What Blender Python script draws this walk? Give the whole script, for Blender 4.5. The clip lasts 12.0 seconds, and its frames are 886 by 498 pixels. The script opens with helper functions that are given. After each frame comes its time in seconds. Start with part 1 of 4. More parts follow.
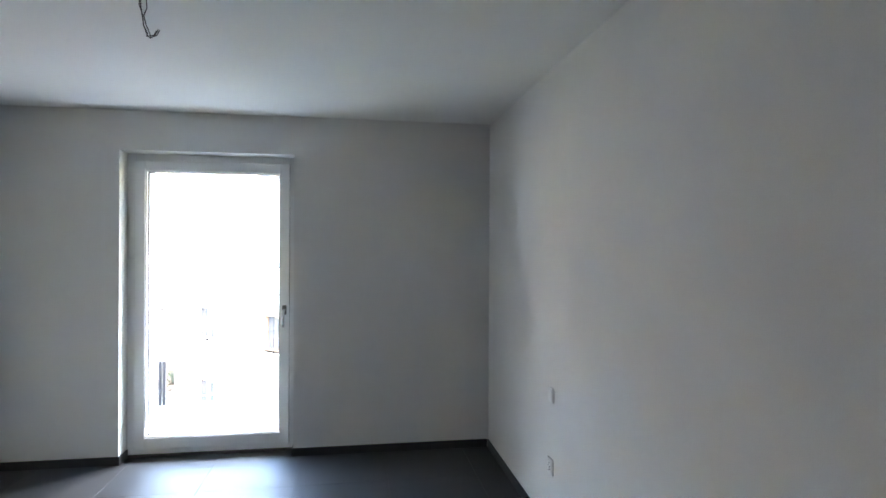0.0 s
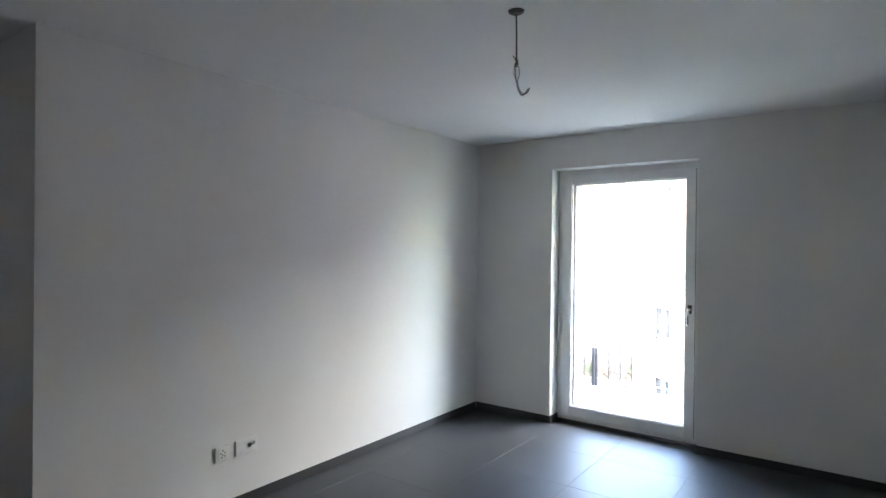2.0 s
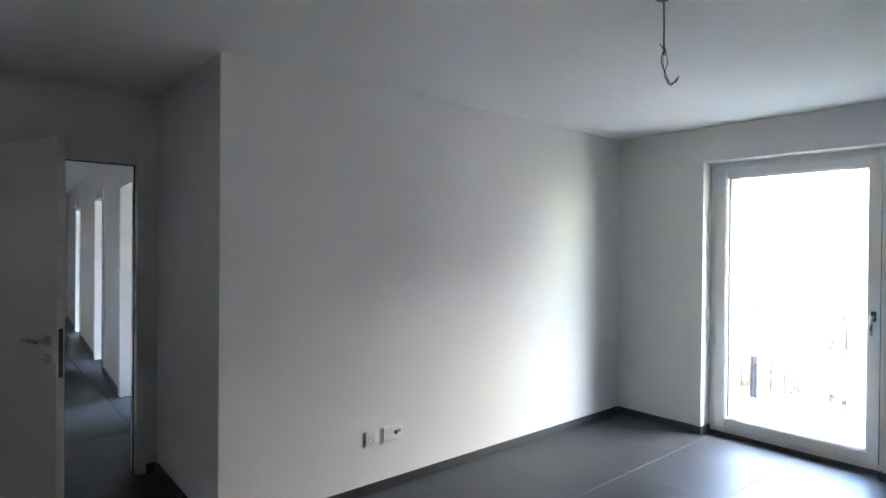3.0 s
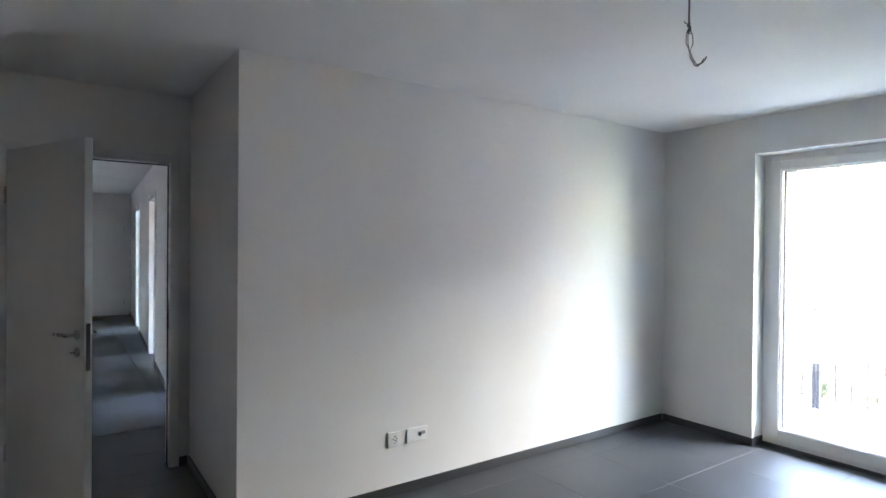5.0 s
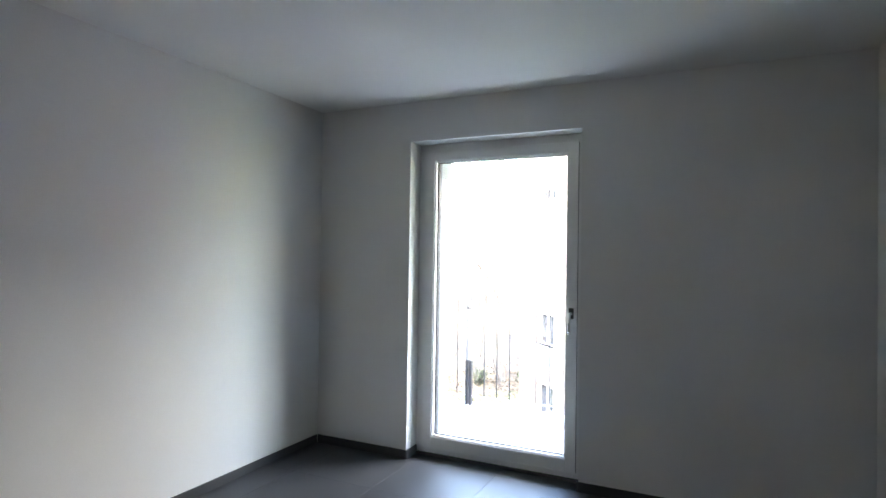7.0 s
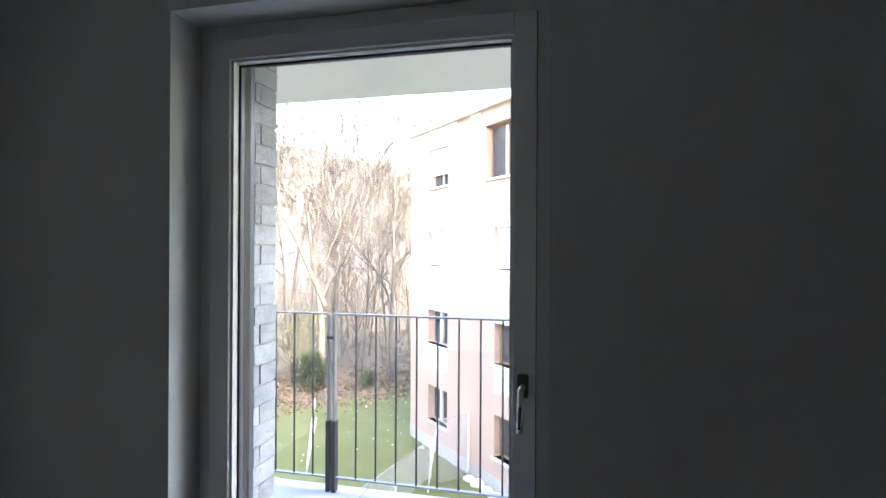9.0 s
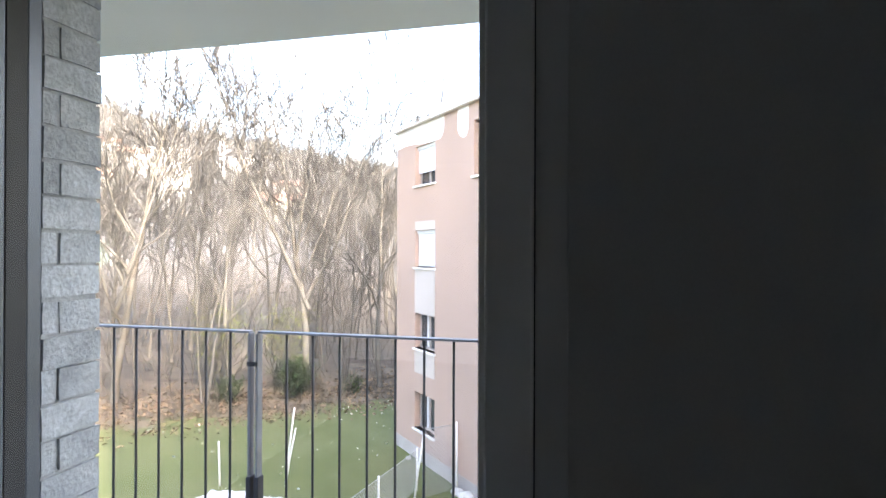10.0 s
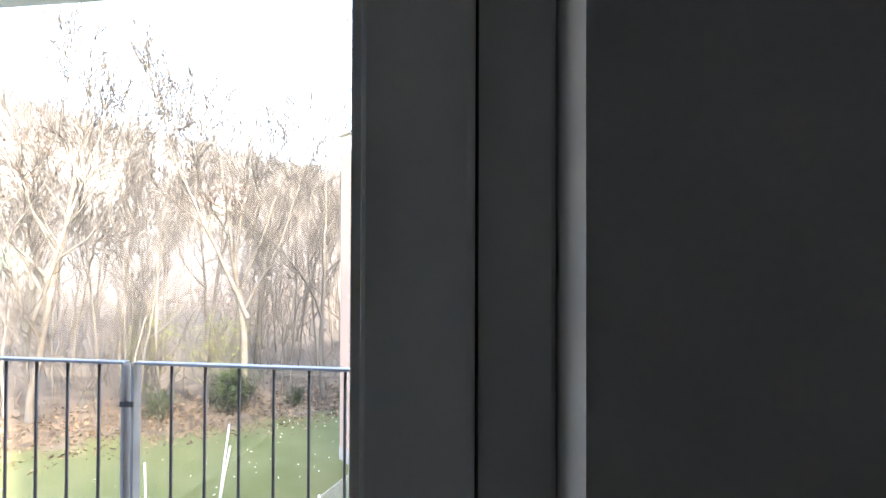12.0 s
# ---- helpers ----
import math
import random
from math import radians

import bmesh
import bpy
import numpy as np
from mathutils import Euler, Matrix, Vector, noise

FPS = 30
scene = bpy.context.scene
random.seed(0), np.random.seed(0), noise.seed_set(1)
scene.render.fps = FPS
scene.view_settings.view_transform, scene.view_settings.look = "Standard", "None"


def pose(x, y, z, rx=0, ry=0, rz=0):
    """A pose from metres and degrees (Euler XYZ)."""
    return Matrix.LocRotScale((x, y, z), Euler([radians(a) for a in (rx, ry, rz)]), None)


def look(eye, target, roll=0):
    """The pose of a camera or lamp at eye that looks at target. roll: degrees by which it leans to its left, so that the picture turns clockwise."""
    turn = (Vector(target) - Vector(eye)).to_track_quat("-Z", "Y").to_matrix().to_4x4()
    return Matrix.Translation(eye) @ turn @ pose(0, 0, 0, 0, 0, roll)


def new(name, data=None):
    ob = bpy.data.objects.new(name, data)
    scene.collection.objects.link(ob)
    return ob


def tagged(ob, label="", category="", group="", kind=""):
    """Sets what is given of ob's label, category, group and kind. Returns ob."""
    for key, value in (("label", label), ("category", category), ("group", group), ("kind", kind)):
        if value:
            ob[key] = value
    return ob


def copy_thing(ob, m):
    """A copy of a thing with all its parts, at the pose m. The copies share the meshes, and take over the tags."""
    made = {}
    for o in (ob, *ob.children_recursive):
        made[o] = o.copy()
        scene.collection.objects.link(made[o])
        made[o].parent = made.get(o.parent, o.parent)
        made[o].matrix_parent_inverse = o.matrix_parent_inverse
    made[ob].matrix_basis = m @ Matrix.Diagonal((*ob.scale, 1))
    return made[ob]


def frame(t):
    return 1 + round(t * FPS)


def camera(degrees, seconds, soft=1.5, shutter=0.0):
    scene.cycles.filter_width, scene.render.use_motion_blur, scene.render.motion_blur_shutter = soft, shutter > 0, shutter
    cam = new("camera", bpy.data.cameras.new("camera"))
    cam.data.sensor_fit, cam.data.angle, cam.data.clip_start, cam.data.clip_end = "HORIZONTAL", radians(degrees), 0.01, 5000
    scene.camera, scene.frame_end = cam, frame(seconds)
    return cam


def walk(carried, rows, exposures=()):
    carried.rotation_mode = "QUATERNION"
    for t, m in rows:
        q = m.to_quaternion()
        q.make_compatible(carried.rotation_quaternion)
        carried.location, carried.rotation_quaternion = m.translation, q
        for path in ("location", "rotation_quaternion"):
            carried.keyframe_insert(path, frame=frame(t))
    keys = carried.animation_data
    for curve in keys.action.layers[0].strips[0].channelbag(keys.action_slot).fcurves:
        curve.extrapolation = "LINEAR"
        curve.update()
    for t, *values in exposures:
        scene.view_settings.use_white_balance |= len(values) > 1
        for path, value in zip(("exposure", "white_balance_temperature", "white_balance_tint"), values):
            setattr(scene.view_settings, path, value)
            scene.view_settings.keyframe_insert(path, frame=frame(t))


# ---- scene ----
cam = camera(76.2, 12.0)

PATH = [
    (0, (-1.047, -4.281, 1.543), (-0.732, -2.306, 1.538), 0.3),
    (0.5, (-0.776, -4.37, 1.543), (-0.942, -2.377, 1.54), 0.4),
    (1, (-0.644, -4.456, 1.572), (-1.225, -2.542, 1.559), 0.4),
    (1.5, (-0.547, -4.511, 1.539), (-1.463, -2.733, 1.535), 0.6),
    (2, (-0.533, -4.563, 1.536), (-1.707, -2.945, 1.527), 0.6),
    (2.5, (-0.53, -4.578, 1.544), (-1.912, -3.133, 1.525), 0.7),
    (3, (-0.524, -4.598, 1.527), (-2.049, -3.305, 1.513), 0.5),
    (5, (-0.488, -4.388, 1.514), (-2.132, -3.249, 1.498), 0.5),
    (5.5, (-0.512, -4.306, 1.508), (-2.065, -3.046, 1.496), 0.5),
    (6, (-0.61, -4.147, 1.499), (-1.934, -2.647, 1.486), 0.7),
    (6.5, (-0.674, -3.838, 1.497), (-1.735, -2.143, 1.476), 0.8),
    (7, (-0.751, -3.484, 1.412), (-1.61, -1.678, 1.441), 0.9),
    (8.8, (-1.35, -1.736, 1.465), (-1.854, 0.199, 1.465), 0.1),
    (9, (-1.377, -1.532, 1.463), (-1.872, 0.406, 1.464), 0.3),
    (9.2, (-1.399, -1.338, 1.447), (-1.881, 0.603, 1.45), 0.5),
    (9.5, (-1.42, -1.052, 1.455), (-1.893, 0.891, 1.461), 0.5),
    (10, (-1.464, -0.635, 1.435), (-1.929, 1.311, 1.441), 0.2),
    (10.5, (-1.504, -0.266, 1.468), (-1.917, 1.691, 1.478), 0.4),
    (11, (-1.508, -0.237, 1.452), (-1.847, 1.733, 1.481), 0.4),
    (11.5, (-1.487, -0.21, 1.451), (-1.806, 1.764, 1.482), 0.5),
    (12, (-1.494, -0.188, 1.447), (-1.777, 1.791, 1.476), 0.2),
]
walk(cam, [(t, look(eye, target, roll)) for t, eye, target, roll in PATH],
     [(t, stops, 7050, 17 if t > 8 else 14) for t, stops in ((0, 7.6), (1, 7.2), (3, 7.75), (5, 8.0), (6, 7.45), (7.2, 6.85), (8.8, 5.35), (9.5, 4.7), (10.5, 4.25), (11.3, 4.45), (12, 4.85))])

# ---- light ----
SUN_EL, SUN_AZ = radians(32), math.atan2(0.724, -0.69)
world = bpy.data.worlds.new("sky")
scene.world = world
world.use_nodes = True
wn = world.node_tree
sky = wn.nodes.new("ShaderNodeTexSky")
sky.sky_type, sky.sun_disc = "NISHITA", False
sky.sun_elevation, sky.sun_rotation = SUN_EL, SUN_AZ
sky.air_density, sky.dust_density, sky.ozone_density = 1.0, 3.0, 1.0
wn.nodes["Background"].inputs["Strength"].default_value = 0.08
wn.links.new(sky.outputs["Color"], wn.nodes["Background"].inputs["Color"])
sun = new("sun", bpy.data.lights.new("sun", "SUN"))
sun.data.energy, sun.data.angle, sun.data.color = 0.62, radians(0.6), (1.0, 0.95, 0.88)
to_sun = Vector((math.sin(SUN_AZ) * math.cos(SUN_EL), math.cos(SUN_AZ) * math.cos(SUN_EL), math.sin(SUN_EL)))
sun.matrix_world = look(to_sun * 60, (0, 0, 0))

# unseen area lamp added outside, topping up sky light in under the balcony above
sky_lamp = new("added_sky_lamp", bpy.data.lights.new("added_sky_lamp", "AREA"))
sky_lamp.data.shape, sky_lamp.data.size, sky_lamp.data.size_y = "RECTANGLE", 2.1, 0.9
sky_lamp.data.energy, sky_lamp.data.color, sky_lamp.data.spread = 3.5, (0.92, 0.97, 1.0), radians(120)
sky_lamp.matrix_world = look((-0.35, 2.65, 3.1), (-2.6, -2.45, 0.4))


# ---- materials ----
def material(name, colour, rough=0.6, metal=0.0, vary=0.08, scale=6.0, grain=90.0, bump=0.05, tint=None, per_object=0.0, spec=0.5, depth=0.004):
    """A surface with large stains, fine grain and relief. tint: the colour of the stains. per_object: how far pieces differ."""
    m = bpy.data.materials.new(name)
    m.use_nodes = True
    n, l = m.node_tree.nodes, m.node_tree.links
    bsdf = n["Principled BSDF"]
    bsdf.inputs["Roughness"].default_value, bsdf.inputs["Metallic"].default_value = rough, metal
    bsdf.inputs["Specular IOR Level"].default_value = spec
    geo = n.new("ShaderNodeNewGeometry")
    big, fine = n.new("ShaderNodeTexNoise"), n.new("ShaderNodeTexNoise")
    big.inputs["Scale"].default_value, big.inputs["Detail"].default_value = scale, 6
    fine.inputs["Scale"].default_value, fine.inputs["Detail"].default_value = grain, 4
    for tex in (big, fine):
        l.new(geo.outputs["Position"], tex.inputs["Vector"])
    mix = n.new("ShaderNodeMix")
    mix.data_type = "RGBA"
    dark = tint or tuple(c * (1 - 2.2 * vary) for c in colour)
    mix.inputs["A"].default_value, mix.inputs["B"].default_value = (*dark, 1), (*colour, 1)
    ramp = n.new("ShaderNodeMapRange")
    ramp.inputs["From Min"].default_value, ramp.inputs["From Max"].default_value = 0.35, 0.62
    l.new(big.outputs["Fac"], ramp.inputs["Value"])
    l.new(ramp.outputs["Result"], mix.inputs["Factor"])
    hsv = n.new("ShaderNodeHueSaturation")
    l.new(mix.outputs["Result"], hsv.inputs["Color"])
    val = n.new("ShaderNodeMapRange")
    val.inputs["From Min"].default_value, val.inputs["From Max"].default_value = 0.3, 0.7
    val.inputs["To Min"].default_value, val.inputs["To Max"].default_value = 1 - vary, 1 + vary
    l.new(fine.outputs["Fac"], val.inputs["Value"])
    last = val.outputs["Result"]
    if per_object:
        info, mul = n.new("ShaderNodeObjectInfo"), n.new("ShaderNodeMath")
        rng = n.new("ShaderNodeMapRange")
        rng.inputs["To Min"].default_value, rng.inputs["To Max"].default_value = 1 - per_object, 1 + per_object
        l.new(info.outputs["Random"], rng.inputs["Value"])
        mul.operation = "MULTIPLY"
        l.new(last, mul.inputs[0]), l.new(rng.outputs["Result"], mul.inputs[1])
        last = mul.outputs["Value"]
    l.new(last, hsv.inputs["Value"])
    l.new(hsv.outputs["Color"], bsdf.inputs["Base Color"])
    rr = n.new("ShaderNodeMapRange")
    rr.inputs["To Min"].default_value, rr.inputs["To Max"].default_value = max(0.02, rough - 0.08), min(1, rough + 0.08)
    l.new(big.outputs["Fac"], rr.inputs["Value"]), l.new(rr.outputs["Result"], bsdf.inputs["Roughness"])
    if bump:
        b = n.new("ShaderNodeBump")
        b.inputs["Strength"].default_value, b.inputs["Distance"].default_value = bump, depth
        l.new(fine.outputs["Fac"], b.inputs["Height"]), l.new(b.outputs["Normal"], bsdf.inputs["Normal"])
    return m


def glass_material(name, tint=(0.97, 0.985, 0.98), gloss=0.02):
    m = bpy.data.materials.new(name)
    m.use_nodes = True
    n, l = m.node_tree.nodes, m.node_tree.links
    n.remove(n["Principled BSDF"])
    clear, shine, fres, mix = n.new("ShaderNodeBsdfTransparent"), n.new("ShaderNodeBsdfGlossy"), n.new("ShaderNodeLayerWeight"), n.new("ShaderNodeMixShader")
    power, rng = n.new("ShaderNodeMath"), n.new("ShaderNodeMapRange")
    clear.inputs["Color"].default_value = (*tint, 1)
    shine.inputs["Roughness"].default_value = gloss
    power.operation, power.inputs[1].default_value = "POWER", 5.0
    rng.inputs["To Min"].default_value, rng.inputs["To Max"].default_value = 0.04, 0.8
    l.new(fres.outputs["Facing"], power.inputs[0]), l.new(power.outputs["Value"], rng.inputs["Value"])
    l.new(rng.outputs["Result"], mix.inputs["Fac"]), l.new(clear.outputs["BSDF"], mix.inputs[1]), l.new(shine.outputs["BSDF"], mix.inputs[2])
    l.new(mix.outputs["Shader"], n["Material Output"].inputs["Surface"])
    return m


WALL = material("wall_plaster", (0.80, 0.79, 0.77), 0.85, vary=0.025, scale=1.3, grain=260, bump=0.12, depth=0.0015)
CEIL = material("ceiling_plaster", (0.85, 0.85, 0.83), 0.9, vary=0.02, scale=1.0, grain=200, bump=0.08, depth=0.0015)
TILE = material("dark_stoneware", (0.046, 0.049, 0.056), 0.48, vary=0.12, scale=2.5, grain=140, bump=0.06, per_object=0.025, depth=0.001)
GROUT = material("grey_grout", (0.05, 0.051, 0.053), 0.8, vary=0.15, scale=20, grain=300)
SKIRT = material("skirting_stoneware", (0.046, 0.047, 0.051), 0.4, vary=0.12, scale=3, grain=150, bump=0.05)
PVC = material("white_lacquer", (0.85, 0.85, 0.84), 0.35, vary=0.015, scale=3, grain=400, bump=0.02, depth=0.0005)
DOORW = material("door_white_lacquer", (0.78, 0.78, 0.76), 0.42, vary=0.02, scale=2, grain=300, bump=0.03, depth=0.0005)
PLAST = material("white_switch_plastic", (0.82, 0.82, 0.80), 0.3, vary=0.02, scale=20, grain=300, bump=0.0)
RUBBER = material("dark_rubber_seal", (0.02, 0.02, 0.022), 0.6, vary=0.1, scale=20, grain=200)
ALU = material("blue_grey_aluminium", (0.12, 0.135, 0.16), 0.4, 0.5, vary=0.06, scale=8, grain=300, bump=0.02)
STEEL = material("brushed_steel", (0.55, 0.55, 0.54), 0.28, 1.0, vary=0.06, scale=10, grain=500, bump=0.03, depth=0.0005)
DARKSTEEL = material("dark_bronze_steel", (0.12, 0.11, 0.105), 0.35, 0.7, vary=0.08, scale=12, grain=400, bump=0.02)
IRON = material("anthracite_iron", (0.05, 0.052, 0.058), 0.45, 0.3, vary=0.12, scale=14, grain=300, bump=0.05)
RAILTOP = material("grey_galvanised_steel", (0.30, 0.31, 0.33), 0.4, 0.6, vary=0.1, scale=14, grain=300, bump=0.05)
COPPER = material("grey_cable_sheath", (0.10, 0.09, 0.085), 0.6, vary=0.15, scale=30, grain=300)
CONC = material("pale_balcony_concrete", (0.52, 0.53, 0.54), 0.75, vary=0.06, scale=3, grain=160, bump=0.12, per_object=0.04)
SOFFIT = material("cream_soffit_plaster", (0.86, 0.82, 0.72), 0.9, vary=0.03, scale=1.5, grain=220, bump=0.15)
BRICK = material("grey_clinker_brick", (0.45, 0.48, 0.51), 0.85, vary=0.22, scale=14, grain=110, bump=0.7, per_object=0.16, tint=(0.34, 0.365, 0.395), depth=0.006)
MORTAR = material("grey_mortar", (0.42, 0.435, 0.45), 0.95, vary=0.15, scale=18, grain=180, bump=0.4)
PINK = material("pink_render", (0.47, 0.34, 0.28), 0.9, vary=0.04, scale=0.5, grain=14, bump=0.2, depth=0.01)
WHITEPATCH = material("white_primer_patch", (0.82, 0.80, 0.78), 0.9, vary=0.03, scale=1.2, grain=14, bump=0.15, depth=0.01)
PANEL = material("pale_spandrel_render", (0.56, 0.50, 0.46), 0.9, vary=0.04, scale=1.0, grain=14, bump=0.1, depth=0.01)
PLINTH = material("grey_plinth_render", (0.46, 0.43, 0.41), 0.9, vary=0.1, scale=1.2, grain=16, bump=0.3, depth=0.01)
FRAMEBR = material("brown_window_wood", (0.28, 0.17, 0.10), 0.5, vary=0.15, scale=5, grain=60)
FRAMEGR = material("grey_window_wood", (0.42, 0.37, 0.34), 0.5, vary=0.1, scale=5, grain=60)
BLIND = material("pale_roller_blind", (0.72, 0.74, 0.77), 0.6, vary=0.04, scale=3, grain=40)
INSIDE = material("dim_curtain", (0.30, 0.27, 0.25), 0.8, vary=0.3, scale=3, grain=20)
PANE = material("dark_window_pane", (0.05, 0.06, 0.07), 0.06, vary=0.1, scale=2, grain=20, bump=0.0, spec=0.8)
BARK = material("pale_bark", (0.17, 0.162, 0.146), 0.9, vary=0.22, scale=2.2, grain=20, bump=0.6, tint=(0.12, 0.105, 0.085), per_object=0.25, depth=0.02)
TWIG = material("bare_twigs", (0.105, 0.099, 0.09), 0.9, vary=0.18, scale=0.6, grain=8, bump=0.0, tint=(0.06, 0.056, 0.05), per_object=0.25)
BRUSH = material("dry_brush_stems", (0.19, 0.172, 0.145), 0.9, vary=0.2, scale=1.2, grain=12, bump=0.0, tint=(0.11, 0.09, 0.07))
LEAF = material("evergreen_leaf", (0.07, 0.115, 0.035), 0.5, vary=0.3, scale=3, grain=30, bump=0.0, tint=(0.035, 0.06, 0.02))
SPRING = material("fresh_yellow_leaf", (0.26, 0.30, 0.06), 0.55, vary=0.25, scale=3, grain=30, bump=0.0)
LITTER = material("dry_leaf_litter", (0.30, 0.225, 0.15), 0.9, vary=0.3, scale=4, grain=40, bump=0.0)
PETAL = material("white_petals", (0.80, 0.79, 0.66), 0.7, vary=0.1, scale=10, grain=50, bump=0.0)
STONE = material("white_boulder", (0.62, 0.61, 0.58), 0.85, vary=0.12, scale=6, grain=50, bump=0.4)
WIRE = material("galvanised_wire", (0.55, 0.56, 0.56), 0.45, 0.3, vary=0.1, scale=10, grain=100, bump=0.0)
WHITEP = material("white_painted_pole", (0.80, 0.80, 0.79), 0.5, vary=0.05, scale=5, grain=60, bump=0.0)
SHEET = material("white_plastic_sheet", (0.64, 0.66, 0.69), 0.35, vary=0.06, scale=3, grain=20, bump=0.3, depth=0.02)
ROOFT = material("red_brown_roof_tiles", (0.33, 0.20, 0.15), 0.9, vary=0.2, scale=0.5, grain=3, bump=0.2)
HOUSEW = material("white_house_render", (0.4, 0.395, 0.385), 0.9, vary=0.05, scale=0.2, grain=2, bump=0.1)
HOUSEY = material("yellow_house_render", (0.5, 0.45, 0.32), 0.9, vary=0.05, scale=0.2, grain=2, bump=0.1)
TEAL = material("teal_court_sheeting", (0.13, 0.18, 0.16), 0.8, vary=0.08, scale=0.4, grain=3)
# bare wood of the hillside, its colour lightened to stand in for haze
HAZEDWOOD = material("far_wood_hazed", (0.17, 0.165, 0.16), 0.95, vary=0.2, scale=0.05, grain=0.6, bump=0.0, tint=(0.13, 0.126, 0.12))
GLASS = glass_material("clear_glazing")


# ---- building blocks ----
def box(bm, x0, y0, z0, x1, y1, z1, bevel=0.0):
    """A block between two corners, with its edges rounded by bevel."""
    made = bmesh.ops.create_cube(bm, size=1)["verts"]
    for v in made:
        v.co = Vector((x0 if v.co.x < 0 else x1, y0 if v.co.y < 0 else y1, z0 if v.co.z < 0 else z1))
    if bevel:
        edges = list({e for v in made for e in v.link_edges})
        bmesh.ops.bevel(bm, geom=edges, offset=bevel, segments=2, affect="EDGES", profile=0.5)


def tube(bm, points, radius, sides=10, ends=True):
    """A round bar along points; radius may be a list."""
    points = [Vector(p) for p in points]
    radii = radius if isinstance(radius, (list, tuple)) else [radius] * len(points)
    rings, side = [], None
    for i, p in enumerate(points):
        way = (points[min(i + 1, len(points) - 1)] - points[max(i - 1, 0)]).normalized()
        if side is None:
            side = way.orthogonal().normalized()
        side = (side - way * side.dot(way)).normalized()
        up = way.cross(side)
        rings.append([bm.verts.new(p + radii[i] * (side * math.cos(a) + up * math.sin(a))) for a in (k * math.tau / sides for k in range(sides))])
    for a, b in zip(rings, rings[1:]):
        for k in range(sides):
            f = bm.faces.new((a[k], a[(k + 1) % sides], b[(k + 1) % sides], b[k]))
            f.smooth = True
    if ends:
        bm.faces.new(rings[0][::-1]), bm.faces.new(rings[-1])


def disc(bm, centre, axis, radius, depth, sides=24):
    c, a = Vector(centre), Vector(axis).normalized()
    tube(bm, [c, c + a * depth * 0.8, c + a * depth], [radius, radius, radius * 0.86], sides)


def mesh_of(name, bm, mat):
    bmesh.ops.recalc_face_normals(bm, faces=bm.faces[:])
    data = bpy.data.meshes.new(name)
    bm.to_mesh(data)
    bm.free()
    data.materials.append(mat)
    return data


def part(name, bm, mat, parent, label=""):
    ob = new(name, mesh_of(name, bm, mat))
    ob.parent = parent
    return tagged(ob, label)


def thing(name, bm, mat, label, category, group="", kind=""):
    return tagged(new(name, mesh_of(name, bm, mat)), label, category, group, kind)


def group_of(name, label, category, group="", kind="", at=(0, 0, 0)):
    ob = new(name)
    ob.location = at
    return tagged(ob, label, category, group, kind)


def boxes(*rows, bevel=0.0):
    bm = bmesh.new()
    for r in rows:
        box(bm, *r, bevel=bevel)
    return bm


def structure(name, mat, label, category, *rows, bevel=0.0):
    return thing(name, boxes(*rows, bevel=bevel), mat, label, category, kind="structure")


# ---- plan ----
H = 2.5                        # ceiling
XL, XD = -3.44, -4.64          # long wall, door wall of the niche
YN, YB = -3.61, -5.75          # niche side wall, back wall
A, B, HEAD = -2.67, -1.474, 2.22   # balcony opening
D0, D1, DH = -4.60, -3.74, 2.035   # inner door opening (y) and head
CY0, CY1, CX = -4.78, -3.53, -13.9  # corridor sides and end
SKEW = 0.055                   # the corridor runs this much off the room's axis
GROUND = -5.45

# ---- structure: the room ----
structure("wall_window", WALL, "white plastered outer wall with a balcony door", "wall",
          (-14.4, 0, -0.3, -13.6, 0.346, H), (-13.6, 0, -0.3, -9.9, 0.346, 0.9), (-9.9, 0, -0.3, -9.0, 0.346, H),
          (-9.0, 0, -0.3, -5.0, 0.346, 0.9), (-5.0, 0, -0.3, A, 0.346, H), (A, 0, HEAD, B, 0.346, H), (A, 0, -0.3, B, 0.346, -0.012),
          (B, 0, -0.3, 0.3, 0.346, H))
structure("wall_right", WALL, "plain white plastered side wall with two outlets", "wall", (0, YB - 0.25, -0.3, 0.3, 0, H))
structure("wall_left", WALL, "white plastered partition wall ending in an outside corner", "wall", (XL - 0.14, YN, 0, XL, 0, H))
structure("wall_niche", WALL, "white plastered return wall beside the inner door", "wall", (XD, YN, 0, XL - 0.14, YN + 0.118, H))
structure("wall_back", WALL, "plain white plastered back wall", "wall", (XD - 0.12, YB - 0.25, -0.3, -0.002, YB, H))
structure("wall_door", WALL, "white plastered wall around the open inner door", "wall",
          (XD - 0.12, D1 + 0.05, 0, XD, YN + 0.118, H), (XD - 0.12, YB + 0.002, 0, XD, D0 - 0.05, H), (XD - 0.12, D0 - 0.05, DH + 0.05, XD, D1 + 0.05, H))
structure("ceiling", CEIL, "smooth white plastered ceiling", "ceiling", (-14.4, YB - 0.25, H, 0.3, 0.346, H + 0.3))
structure("roof_slab", CONC, "flat concrete storey above the room", "roof", (-14.4, YB - 0.25, H + 0.302, 0.3, 0.5, H + 0.42))
structure("floor", GROUT, "dark stoneware tiled floor with narrow joints", "floor", (-14.4, YB - 0.25, -0.30, 0.3, -0.002, -0.003), (A + 0.002, 0, -0.011, B - 0.002, 0.145, -0.003))
structure("storeys_below", CONC, "plain storeys beneath the room", "wall", (-14.4, -8, GROUND - 1, 0.3, 0.30, -0.32))
# thin slab out of view, added to throw the shadow across the lawn
structure("tall_wing", CONC, "unseen plain slab added to shade the lawn", "wall", (3.9, -4.6, GROUND - 1, 45, -3.35, 20))

